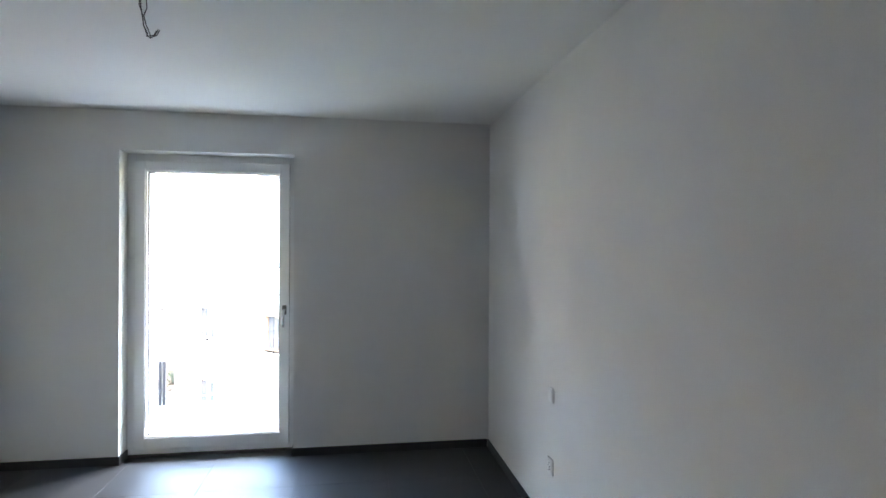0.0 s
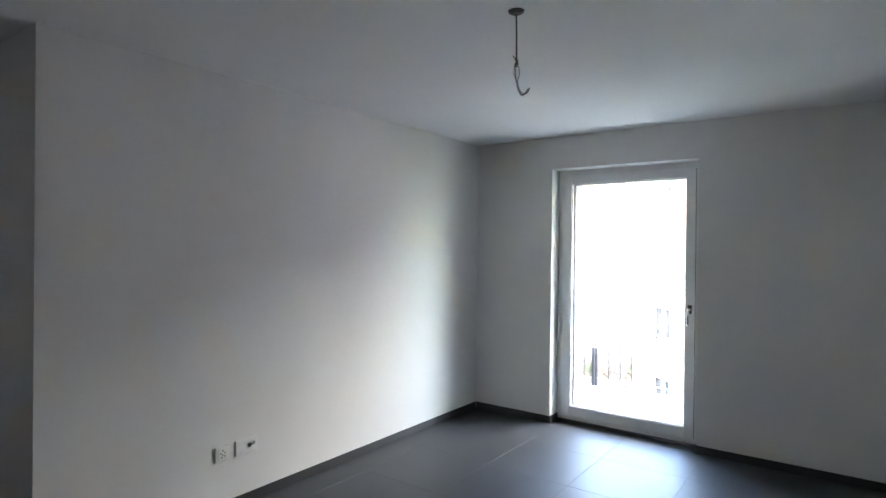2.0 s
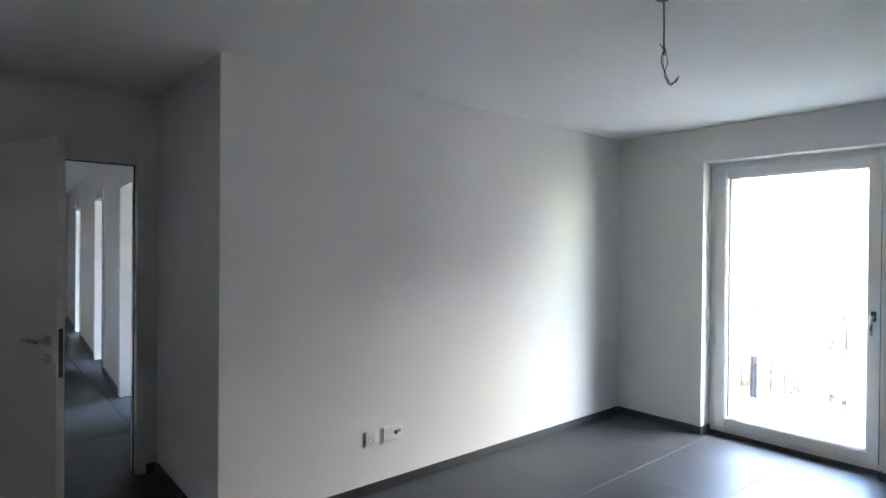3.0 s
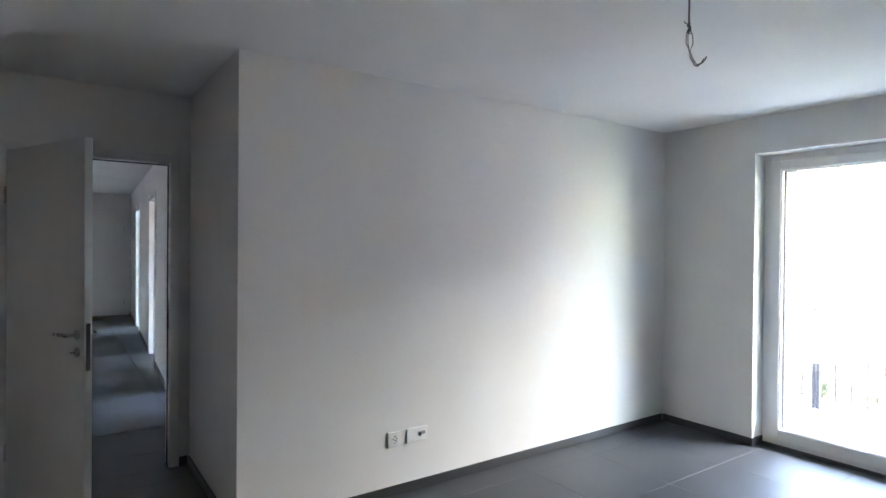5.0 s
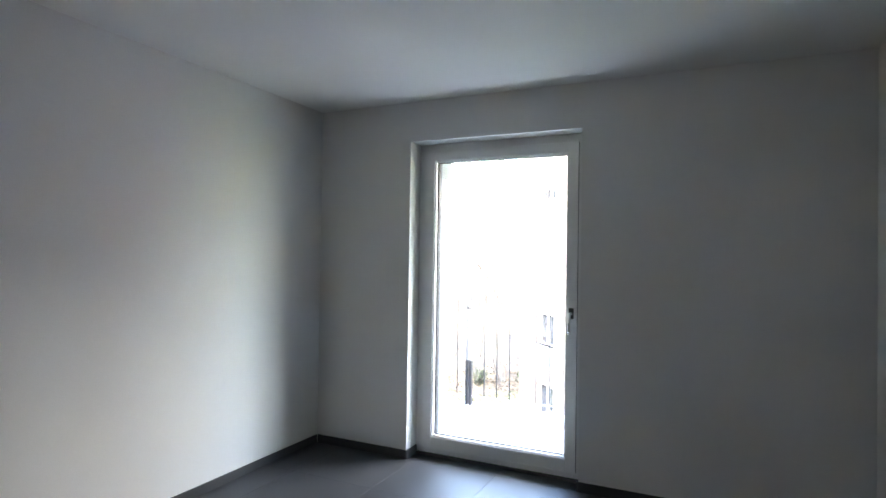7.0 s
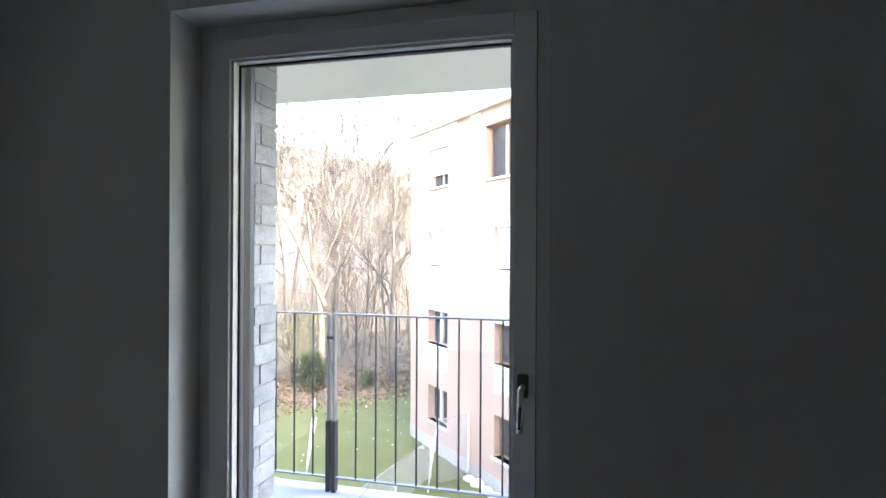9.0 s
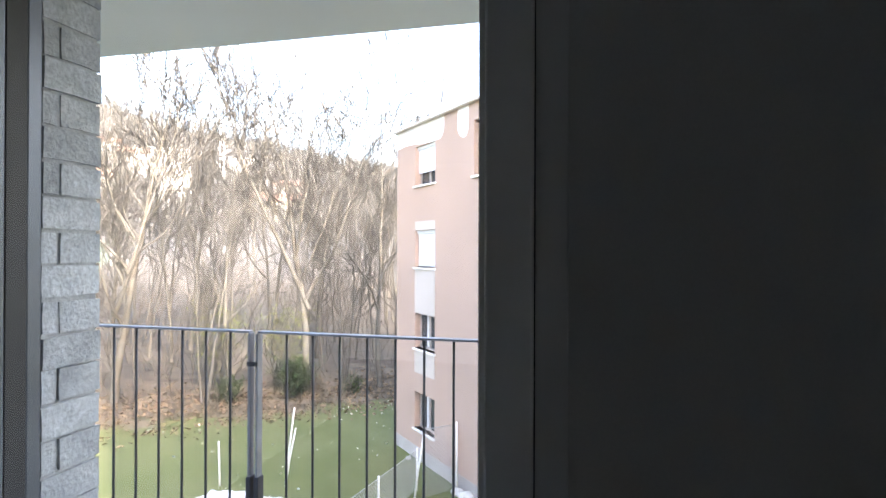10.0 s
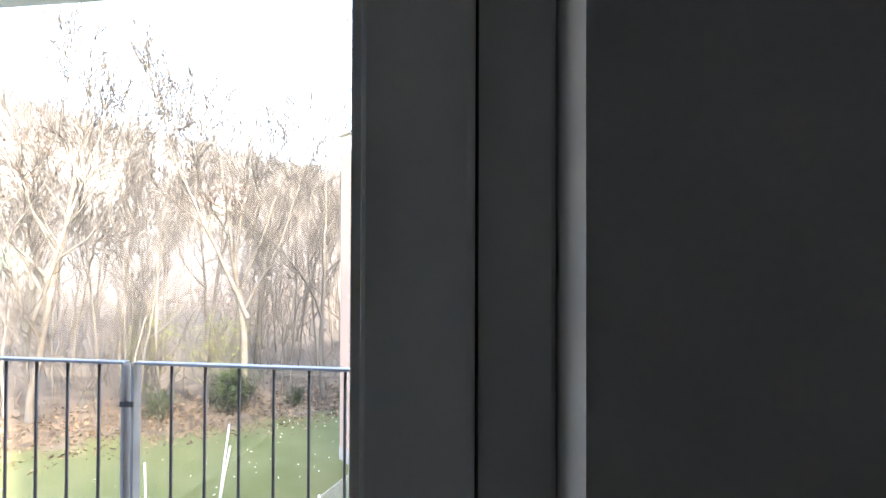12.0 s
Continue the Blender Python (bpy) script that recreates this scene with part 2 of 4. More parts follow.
# ---- structure: corridor and the rooms beside it ----
OPENINGS = ((-6.85, -6.0), (-9.05, -8.2), (-11.95, -11.1))


def along_corridor(ob):
    """Slides a piece sideways with the corridor's run."""
    for v in ob.data.vertices:
        v.co.y -= SKEW * min(0.0, v.co.x - XD + 0.13)
    return ob


rows, edge_x = [], XD - 0.122
for x0, x1 in OPENINGS:
    rows += [(x1, CY1, 0, edge_x, CY1 + 0.13, H), (x0, CY1, 2.08, x1, CY1 + 0.13, H)]
    edge_x = x0
rows.append((CX - 0.2, CY1, 0, edge_x, CY1 + 0.13, H))
along_corridor(structure("wall_corridor_right", WALL, "white corridor wall with three open doorways", "wall", *rows))
structure("wall_corridor_left", WALL, "plain white corridor wall", "wall", (CX - 0.2, CY0 - 0.13, 0, XD - 0.122, CY0, H))
structure("wall_corridor_end", WALL, "white wall at the corridor's end", "wall", (CX - 0.2, CY0, 0, CX, CY1 + 0.6, H))
structure("wall_side_rooms", WALL, "white wall closing the side rooms", "wall", (-14.4, CY1 + 0.66, 0, -14.2, -0.002, H), (-9.9, CY1 + 0.44, 0, -9.78, -0.002, H))
for i, (x0, x1) in enumerate(OPENINGS):
    bm = boxes((x0, CY1 - 0.012, 0, x0 + 0.05, CY1 + 0.14, 2.06), (x1 - 0.05, CY1 - 0.012, 0, x1, CY1 + 0.14, 2.06), (x0, CY1 - 0.012, 2.062, x1, CY1 + 0.14, 2.10),
               (x0 - 0.05, CY1 - 0.014, 0, x0 - 0.002, CY1 - 0.001, 2.15), (x1 + 0.002, CY1 - 0.014, 0, x1 + 0.05, CY1 - 0.001, 2.15), bevel=0.003)
    along_corridor(thing(f"door_frame_{i + 2}", bm, DOORW, "white lacquered frame of an open doorway", "door frame", kind="structure"))

# skirting
SK = 0.06
def skirting(name, *rows):
    return structure(name, SKIRT, "dark stoneware skirting along the white wall", "skirting", *rows, bevel=0.002)
skirting("baseboard_window", (XL + 0.012, -0.011, 0, A - 0.0, -0.0005, SK), (B, -0.011, 0, -0.012, -0.0005, SK), (A + 0.0005, -0.011, 0, A + 0.011, 0.142, SK), (B - 0.011, -0.011, 0, B - 0.0005, 0.142, SK))
skirting("baseboard_left", (XL + 0.0005, YN - 0.011, 0, XL + 0.011, -0.012, SK))
skirting("baseboard_niche", (XD + 0.012, YN - 0.011, 0, XL, YN - 0.0005, SK))
skirting("baseboard_right", (-0.011, YB + 0.012, 0, -0.0005, -0.012, SK))
skirting("baseboard_back", (XD, YB + 0.0005, 0, 0, YB + 0.011, SK))
skirting("baseboard_door", (XD + 0.0005, D1 + 0.062, 0, XD + 0.011, YN - 0.012, SK), (XD + 0.0005, YB + 0.012, 0, XD + 0.011, D0 - 0.062, SK))
rows, edge_x = [], XD - 0.13
for x0, x1 in OPENINGS:
    rows.append((x1 + 0.055, CY1 - 0.011, 0, edge_x, CY1 - 0.0005, SK))
    edge_x = x0 - 0.055
rows.append((CX + 0.012, CY1 - 0.011, 0, edge_x, CY1 - 0.0005, SK))
along_corridor(skirting("baseboard_corridor", *rows))
skirting("baseboard_corridor_left", (CX + 0.002, CY0 + 0.0005, 0, XD - 0.13, CY0 + 0.011, SK))


# ---- the balcony door ----
def balcony_door():
    top = group_of("balcony_door", "white framed glazed balcony door, closed", "door", at=(A, 0.14, 0), kind="")
    off = Matrix.Translation((-A, -0.14, 0))

    def add(name, bm, mat, parent=top, label=""):
        bm.transform(off)
        return part(name, bm, mat, parent, label)
    s0, s1, t0, t1 = A + 0.052, B - 0.048, 0.055, 2.165      # sash, outer edges
    g0, g1, h0, h1 = -2.545, -1.589, 0.137, 2.098            # sash, inner edges
    add("frame", boxes((A + 0.001, 0.148, 0, s0 + 0.01, 0.215, HEAD), (s1 - 0.01, 0.148, 0, B - 0.001, 0.215, HEAD),
                       (s0 + 0.01, 0.148, t1 - 0.01, s1 - 0.01, 0.215, HEAD - 0.001), (s0 + 0.01, 0.148, 0, s1 - 0.01, 0.215, t0 + 0.01), bevel=0.003), PVC)
    sash = add("sash", boxes((s0, 0.130, t0, g0, 0.176, t1), (g1, 0.130, t0, s1, 0.176, t1), (g0, 0.1302, h1, g1, 0.176, t1), (g0, 0.1302, t0, g1, 0.176, h0), bevel=0.004), PVC)
    add("glazing_bead", boxes((g0 - 0.001, 0.141, h0, g0 + 0.009, 0.175, h1), (g1 - 0.009, 0.141, h0, g1 + 0.001, 0.175, h1),
                              (g0 + 0.009, 0.141, h1 - 0.009, g1 - 0.009, 0.175, h1), (g0 + 0.009, 0.141, h0, g1 - 0.009, 0.175, h0 + 0.009), bevel=0.002), PVC, sash)
    add("gasket", boxes((g0 + 0.009, 0.171, h0 + 0.009, g0 + 0.015, 0.178, h1 - 0.009), (g1 - 0.015, 0.171, h0 + 0.009, g1 - 0.009, 0.178, h1 - 0.009),
                        (g0 + 0.015, 0.171, h1 - 0.015, g1 - 0.015, 0.178, h1 - 0.009), (g0 + 0.015, 0.171, h0 + 0.009, g1 - 0.015, 0.178, h0 + 0.015)), RUBBER, sash, "black rubber glazing seal")
    add("joint_seal", boxes((s1, 0.139, t0, s1 + 0.0014, 0.147, t1), (s0 - 0.0014, 0.139, t0, s0, 0.147, t1)), RUBBER)
    add("pane", boxes((g0 + 0.004, 0.181, h0 + 0.004, g1 - 0.004, 0.185, h1 - 0.004)), GLASS, sash, "clear double glazing")
    o0, o1 = -2.586, -1.552
    add("outer_frame", boxes((o0 - 0.06, 0.217, 0.0, o0 + 0.02, 0.25, 2.19), (o1 - 0.02, 0.217, 0.0, o1 + 0.06, 0.25, 2.19), (o0 + 0.02, 0.217, 2.125, o1 - 0.02, 0.25, 2.19), (o0 + 0.02, 0.217, 0.0, o1 - 0.02, 0.25, 0.12),
                             (o0 - 0.06, 0.252, 0.0, o0 + 0.004, 0.288, 2.19), (o1 - 0.004, 0.252, 0.0, o1 + 0.06, 0.288, 2.19),
                             (o0 - 0.06, 0.31, 0.0, o0 + 0.002, 0.345, 2.19), (o1 - 0.002, 0.31, 0.0, o1 + 0.06, 0.345, 2.19), bevel=0.004), ALU, label="blue-grey aluminium outer frame")
    add("guide_rail", boxes((o0 + 0.004, 0.258, 0, o0 + 0.012, 0.30, 2.15), (o0 + 0.002, 0.2885, 0, o0 + 0.004, 0.309, 2.15), (o0 + 0.02, 0.26, 2.13, o1 - 0.02, 0.32, 2.155), bevel=0.001), RUBBER, label="dark blind guide rail")
    add("threshold", boxes((A + 0.012, 0.118, 0.0, B - 0.012, 0.147, 0.018), bevel=0.004), DARKSTEEL, label="dark metal threshold strip")
    hx, hz = -1.557, 1.065
    bm = boxes((hx - 0.016, 0.119, hz - 0.035, hx + 0.016, 0.1305, hz + 0.035), bevel=0.005)
    handle = add("handle", bm, DARKSTEEL, sash, "dark steel handle, pointing down")
    bm = bmesh.new()
    tube(bm, [(hx, 0.12, hz), (hx, 0.095, hz), (hx - 0.001, 0.083, hz - 0.006), (hx - 0.002, 0.080, hz - 0.02), (hx - 0.004, 0.080, hz - 0.125)], [0.009, 0.009, 0.0095, 0.0095, 0.0095], 14)
    bm.transform(off)
    lever = part("lever", bm, STEEL, sash, "polished steel lever")
    return top


balcony_door()


# ---- the inner door ----
def inner_door_frame():
    fx = XD
    bm = boxes((fx - 0.125, D1, 0, fx + 0.003, D1 + 0.052, DH + 0.05), (fx - 0.125, D0 - 0.052, 0, fx + 0.003, D0, DH + 0.05), (fx - 0.125, D0, DH, fx + 0.003, D1, DH + 0.05),
               (fx + 0.0035, D1 + 0.004, 0, fx + 0.014, D1 + 0.064, DH + 0.062), (fx + 0.0035, D0 - 0.064, 0, fx + 0.014, D0 - 0.004, DH + 0.062), (fx + 0.0035, D0 - 0.004, DH + 0.004, fx + 0.014, D1 + 0.004, DH + 0.062), bevel=0.003)
    ob = thing("door_frame_1", bm, DOORW, "white lacquered steel frame of the inner door", "door frame", kind="structure")
    part("seal", boxes((fx - 0.045, D1 - 0.007, 0, fx - 0.033, D1 - 0.0005, DH), (fx - 0.045, D0, DH - 0.007, fx - 0.033, D1 - 0.007, DH - 0.0005)), RUBBER, ob, "dark rubber door seal")
    part("strike_plate", boxes((fx - 0.028, D1 - 0.003, 0.93, fx - 0.004, D1 - 0.0003, 1.12), bevel=0.001), DARKSTEEL, ob, "steel strike plate")


def lever_handle(parent, side, z, u, thick):
    """Handle with round rose and a bent lever, and the lock rose under it, on one face of a leaf that runs along x."""
    y = thick if side > 0 else 0.0
    bm = bmesh.new()
    disc(bm, (u, y, z), (0, side, 0), 0.026, 0.008)
    h = part("handle_rose", bm, STEEL, parent, "steel handle rose")
    bm = bmesh.new()
    tube(bm, [(u, y, z), (u, y + side * 0.040, z), (u - 0.006, y + side * 0.050, z), (u - 0.02, y + side * 0.053, z), (u - 0.125, y + side * 0.053, z - 0.002)], 0.0095, 12)
    part("handle", bm, STEEL, parent, "brushed steel lever handle")
    bm = bmesh.new()
    disc(bm, (u, y, z - 0.09), (0, side, 0), 0.026, 0.008)
    box(bm, u - 0.003, y + side * 0.004, z - 0.102, u + 0.003, y + side * 0.011, z - 0.082)
    part("lock_rose", bm, STEEL, parent, "steel lock rose")
    bm = boxes((u - 0.012, min(y, y + side * 0.03), z - 0.094, u - 0.004, max(y + side * 0.004, y + side * 0.03), z - 0.086), bevel=0.001)
    part("key", bm, STEEL, parent, "key left in the lock")


def door_leaf(name, width, height, m, label, handles=(1,)):
    """A flush leaf that runs along +x from its hinges, 4 cm thick along +y."""
    top = group_of(name, label, "door")
    part("leaf", boxes((0, 0, 0.008, width, 0.04, height), bevel=0.003), DOORW, top)
    for side in handles:
        lever_handle(top, side, 1.04, width - 0.065, 0.04)
    part("lock_plate", boxes((width - 0.0005, 0.010, 0.86, width + 0.0015, 0.030, 1.10), bevel=0.0005), DARKSTEEL, top, "steel lock plate in the edge")
    for z in (0.28, 1.78):
        bm = bmesh.new()
        tube(bm, [(-0.008, -0.004, z - 0.05), (-0.008, -0.004, z + 0.05)], 0.0085, 12)
        part("hinge", bm, STEEL, top, "steel barrel hinge")
    top.matrix_world = m
    return top


inner_door_frame()
door_leaf("door_1", 0.86, 2.04, pose(XD + 0.016, D0 - 0.003, 0, 0, 0, 24), "white flush inner door standing wide open", (1, -1))
door_leaf("door_2", 0.92, 2.05, pose(CX + 0.052, -3.16, 0, 0, 0, -90), "white flush door closed at the corridor's end", (1,))
bm = boxes((CX + 0.001, -3.158, 0, CX + 0.03, -3.10, 2.11), (CX + 0.001, -4.14, 0, CX + 0.03, -4.084, 2.11), (CX + 0.001, -4.084, 2.056, CX + 0.03, -3.158, 2.11), bevel=0.003)
thing("door_frame_5", bm, DOORW, "white lacquered frame of the closed end door", "door frame", kind="structure")
thing("door_mat", boxes((CX + 0.25, -4.05, 0.002, CX + 0.75, -3.45, 0.014), bevel=0.003), LITTER, "brown door mat before the end door", "mat")


# ---- outlets ----
def outlet_plate(name, label, width, height, m, inserts):
    """A switch plate in the xz plane that faces -y, with its inserts."""
    top = group_of(name, label, "outlet")
    part("cover", boxes((-width / 2, -0.010, -height / 2, width / 2, 0, height / 2), bevel=0.003), PLAST, top)
    for kind, u in inserts:
        if kind == "socket":
            part("insert", boxes((u - 0.027, -0.0125, -0.03, u + 0.027, -0.009, 0.03), bevel=0.002), PLAST, top)
            for dx, dz in ((0, 0.018), (-0.012, 0.004), (0.012, 0.004), (0, -0.006), (-0.006, -0.02), (0.012, -0.014)):
                bm = bmesh.new()
                disc(bm, (u + dx, -0.0122, dz), (0, -1, 0), 0.0042, 0.0008, 10)
                part("pin_hole", bm, RUBBER, top, "dark pin hole")
        elif kind == "dial":
            bm = boxes((u - 0.026, -0.0125, -0.004, u + 0.026, -0.0095, 0.016), bevel=0.002)
            part("flap", bm, RAILTOP, top, "grey connector flap")
            bm = bmesh.new()
            disc(bm, (u - 0.012, -0.0123, 0.0), (0, -1, 0), 0.012, 0.003, 14)
            part("jack", bm, RUBBER, top, "dark jack")
        else:
            part("rocker", boxes((u - 0.026, -0.014, -0.028, u + 0.026, -0.0095, 0.028), bevel=0.003), PLAST, top)
    top.matrix_world = m
    return top


outlet_plate("wall_socket", "white square three-pin socket low on the wall", 0.088, 0.088, pose(XL, -2.69, 0.34, 0, 0, 90), (("socket", 0),))
outlet_plate("data_outlet", "white wide data outlet beside the socket", 0.150, 0.088, pose(XL, -2.53, 0.342, 0, 0, 90), (("dial", 0.03),))
outlet_plate("wall_socket", "white square socket low on the plain wall", 0.075, 0.085, pose(0, -1.41, 0.385, 0, 0, -90), (("socket", 0),))
outlet_plate("light_switch", "white blank plate above the socket", 0.06, 0.08, pose(0, -1.42, 0.765, 0, 0, -90), (("rocker", 0),))


# ---- the ceiling cable ----
def ceiling_cable():
    x, y = -1.656, -2.523
    top = group_of("ceiling_cable", "loose lamp cable hanging from a dark ceiling rose", "cable", at=(x, y, H))
    bm = bmesh.new()
    tube(bm, [(0, 0, 0.0), (0, 0, -0.006), (0, 0, -0.013)], [0.034, 0.032, 0.018], 24)
    part("rose", bm, DARKSTEEL, top, "dark round rose")
    bm = bmesh.new()
    tube(bm, [(0, 0, -0.01), (0.002, 0, -0.06), (0.005, 0.001, -0.11), (0.003, 0, -0.16), (0.004, 0, -0.2)], 0.0032, 8)
    part("cord", bm, COPPER, top)
    bm = bmesh.new()
    for k in range(5):
        a = k * 1.2
        tube(bm, [(0.004 + 0.006 * math.cos(a + s * 0.8), 0.006 * math.sin(a + s * 0.8), -0.188 - 0.006 * k - 0.002 * s) for s in range(9)], 0.0018, 6)
    tube(bm, [(0.004, 0, -0.195), (-0.012, 0.004, -0.187), (-0.014, 0.004, -0.183)], 0.0018, 6)
    part("knot", bm, COPPER, top)
    for k, (sx, sy) in enumerate(((-0.006, 0.002), (0.016, -0.004), (0.005, 0.006))):
        bm = bmesh.new()
        pts = [(0.004, 0, -0.2), (sx, sy, -0.23), (sx * 1.2, sy, -0.26), (0.008, sy * 0.5, -0.285), (0.012 + 0.004 * k, sy, -0.31), (0.03 + 0.004 * k, sy, -0.333 + 0.004 * k),
               (0.045, sy + 0.004 * k, -0.338 + 0.003 * k), (0.062 + 0.006 * k, sy, -0.325 + 0.004 * k), (0.074 + 0.008 * k, sy, -0.305 + 0.005 * k)]
        tube(bm, pts, 0.0016, 6)
        part("wire", bm, COPPER, top)
    top.rotation_euler.z = radians(75)


ceiling_cable()

# ---- balcony ----
structure("balcony_slab", CONC, "pale concrete balcony slab", "balcony", (-5.2, 0.502, -0.30, 3, 1.80, -0.055))
structure("balcony_soffit", SOFFIT, "cream plastered underside of the balcony above", "ceiling", (-5.2, 0.502, 2.375, 3, 1.665, 2.62), bevel=0.004)
structure("door_sill", CONC, "pale concrete sill under the balcony door", "sill", (-2.585, 0.252, -0.3, -1.553, 0.50, -0.02))
structure("facade_core", MORTAR, "grey mortar bed behind the facing bricks", "wall",
          (-5.0, 0.352, -0.3, -2.5935, 0.494, 2.9), (-1.546, 0.352, -0.3, 3, 0.494, 2.9), (-2.5935, 0.352, 2.19, -1.546, 0.494, 2.9))


def railing():
    y, zt, zb = 1.69, 1.055, 0.045
    for name_at, x0, x1 in ((0, -5.15, -2.925), (1, -2.885, 2.2)):
        top = group_of("balcony_railing", "anthracite iron balcony railing panel with thin upright bars", "railing", "railing panels")
        part("top_rail", boxes((x0, y - 0.018, zt, x1, y + 0.018, zt + 0.010), bevel=0.002), RAILTOP, top)
        part("bottom_rail", boxes((x0, y - 0.014, zb, x1, y + 0.014, zb + 0.010), bevel=0.002), RAILTOP, top)
        end = x1 if name_at == 0 else x0
        for ex in (x0, x1):
            part("end_post", boxes((ex - 0.006, y - 0.02, -0.055, ex + 0.006, y + 0.02, zt - 0.0005), bevel=0.0015), RAILTOP, top)
        bm = boxes((end - 0.012, y - 0.024, -0.055, end + 0.012, y + 0.024, 0.40), bevel=0.002)
        part("post_sleeve", bm, IRON, top, "dark sleeve on the post's foot")
        part("foot_plate", boxes((end - 0.03, y - 0.05, -0.055, end + 0.03, y + 0.05, -0.043), bevel=0.002), IRON, top)
        step, n = 0.129, 0
        data = None
        x = end + (0.14 if name_at else -0.108)
        while x0 + 0.05 < x < x1 - 0.05:
            if data is None:
                bm = bmesh.new()
                tube(bm, [(0, 0, zb + 0.009), (0, 0, zt + 0.001)], 0.0058, 8)
                data = mesh_of("bar", bm, IRON)
            ob = new("bar", data)
            ob.location, ob.parent = (x, y, 0), top
            x += step if name_at else -step
    top = group_of("railing_clamp", "small dark clamp joining two railing panels", "clamp")
    part("plate", boxes((-2.932, y - 0.026, 0.905, -2.878, y - 0.0205, 0.925), bevel=0.001), IRON, top)
    bm = bmesh.new()
    disc(bm, (-2.892, y - 0.026, 0.915), (0, -1, 0), 0.007, 0.006, 8)
    part("bolt", bm, IRON, top)


railing()

# ---- the ground and the hill ----
E0, EDIR = Vector((-14.5, 20.4)), Vector((0.80, 0.60))   # the lawn's far edge
ENORM = Vector((-0.60, 0.80))


def beyond(x, y):
    """Metres past the lawn's edge."""
    return (Vector((x, y)) - E0).dot(ENORM) + 0.7 * noise.noise((x * 0.25, y * 0.25, 3))


def terrain(x, y):
    d = beyond(x, y)
    z = GROUND + (0.0 if d < 0 else 0.10 * d + 0.5 * min(1, d / 3))
    if d > 60:
        z = GROUND + 6.5 + 0.01 * (d - 60)
    r, az = math.hypot(x, y), math.degrees(math.atan2(-x, y))
    ridge = 35 + 48 * max(0.0, min(1.0, (az - 8) / 42))
    t = max(0.0, min(1.0, (r - 70) / 290))
    if -60 < az < 130:
        k = min(1, (az + 60) / 40, (130 - az) / 40)
        z += ridge * t ** 1.5 * (1 + 0.10 * noise.noise((x * 0.012, y * 0.012, 0))) * k + (2.5 * t * noise.noise((x * 0.05, y * 0.05, 7)))
    return z


def ground_material():
    m = material("lawn_litter_far_haze", (0.128, 0.142, 0.056), 0.9, vary=0.16, scale=0.7, grain=26, bump=0.6, tint=(0.095, 0.115, 0.034), depth=0.03)
    n, l = m.node_tree.nodes, m.node_tree.links
    hsv = next(q for q in n if q.type == "HUE_SAT")
    geo = next(q for q in n if q.type == "NEW_GEOMETRY")
    dot, wob, add, rng, mix, lit, ramp = (n.new("ShaderNodeVectorMath"), n.new("ShaderNodeTexNoise"), n.new("ShaderNodeMath"), n.new("ShaderNodeMapRange"),
                                          n.new("ShaderNodeMix"), n.new("ShaderNodeTexNoise"), n.new("ShaderNodeValToRGB"))
    dot.operation, add.operation, mix.data_type = "DOT_PRODUCT", "MULTIPLY_ADD", "RGBA"
    dot.inputs[1].default_value = (ENORM.x, ENORM.y, 0)
    wob.inputs["Scale"].default_value, wob.inputs["Detail"].default_value = 0.8, 8
    lit.inputs["Scale"].default_value, lit.inputs["Detail"].default_value = 1.6, 10
    l.new(geo.outputs["Position"], dot.inputs[0]), l.new(geo.outputs["Position"], wob.inputs["Vector"]), l.new(geo.outputs["Position"], lit.inputs["Vector"])
    add.inputs[1].default_value = 3.0
    l.new(wob.outputs["Fac"], add.inputs[0]), l.new(dot.outputs["Value"], add.inputs[2])
    at = E0.dot(ENORM) + 1.5
    rng.inputs["From Min"].default_value, rng.inputs["From Max"].default_value = at - 0.35, at + 0.35
    l.new(add.outputs["Value"], rng.inputs["Value"])
    ramp.color_ramp.elements[0].position, ramp.color_ramp.elements[1].position = 0.36, 0.66
    ramp.color_ramp.elements[0].color, ramp.color_ramp.elements[1].color = (0.06, 0.05, 0.035, 1), (0.17, 0.14, 0.105, 1)
    l.new(lit.outputs["Fac"], ramp.inputs["Fac"])
    l.new(rng.outputs["Result"], mix.inputs["Factor"]), l.new(hsv.outputs["Color"], mix.inputs["A"]), l.new(ramp.outputs["Color"], mix.inputs["B"])
    # wooded ground turns one pale tone with distance, haze put into the colour
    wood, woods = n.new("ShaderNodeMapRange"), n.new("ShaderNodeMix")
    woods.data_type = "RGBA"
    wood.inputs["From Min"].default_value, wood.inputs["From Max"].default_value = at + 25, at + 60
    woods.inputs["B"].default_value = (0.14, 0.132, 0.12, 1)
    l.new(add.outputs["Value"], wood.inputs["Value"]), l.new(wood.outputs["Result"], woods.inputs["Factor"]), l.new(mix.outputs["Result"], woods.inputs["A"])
    l.new(woods.outputs["Result"], n["Principled BSDF"].inputs["Base Color"])
    return m


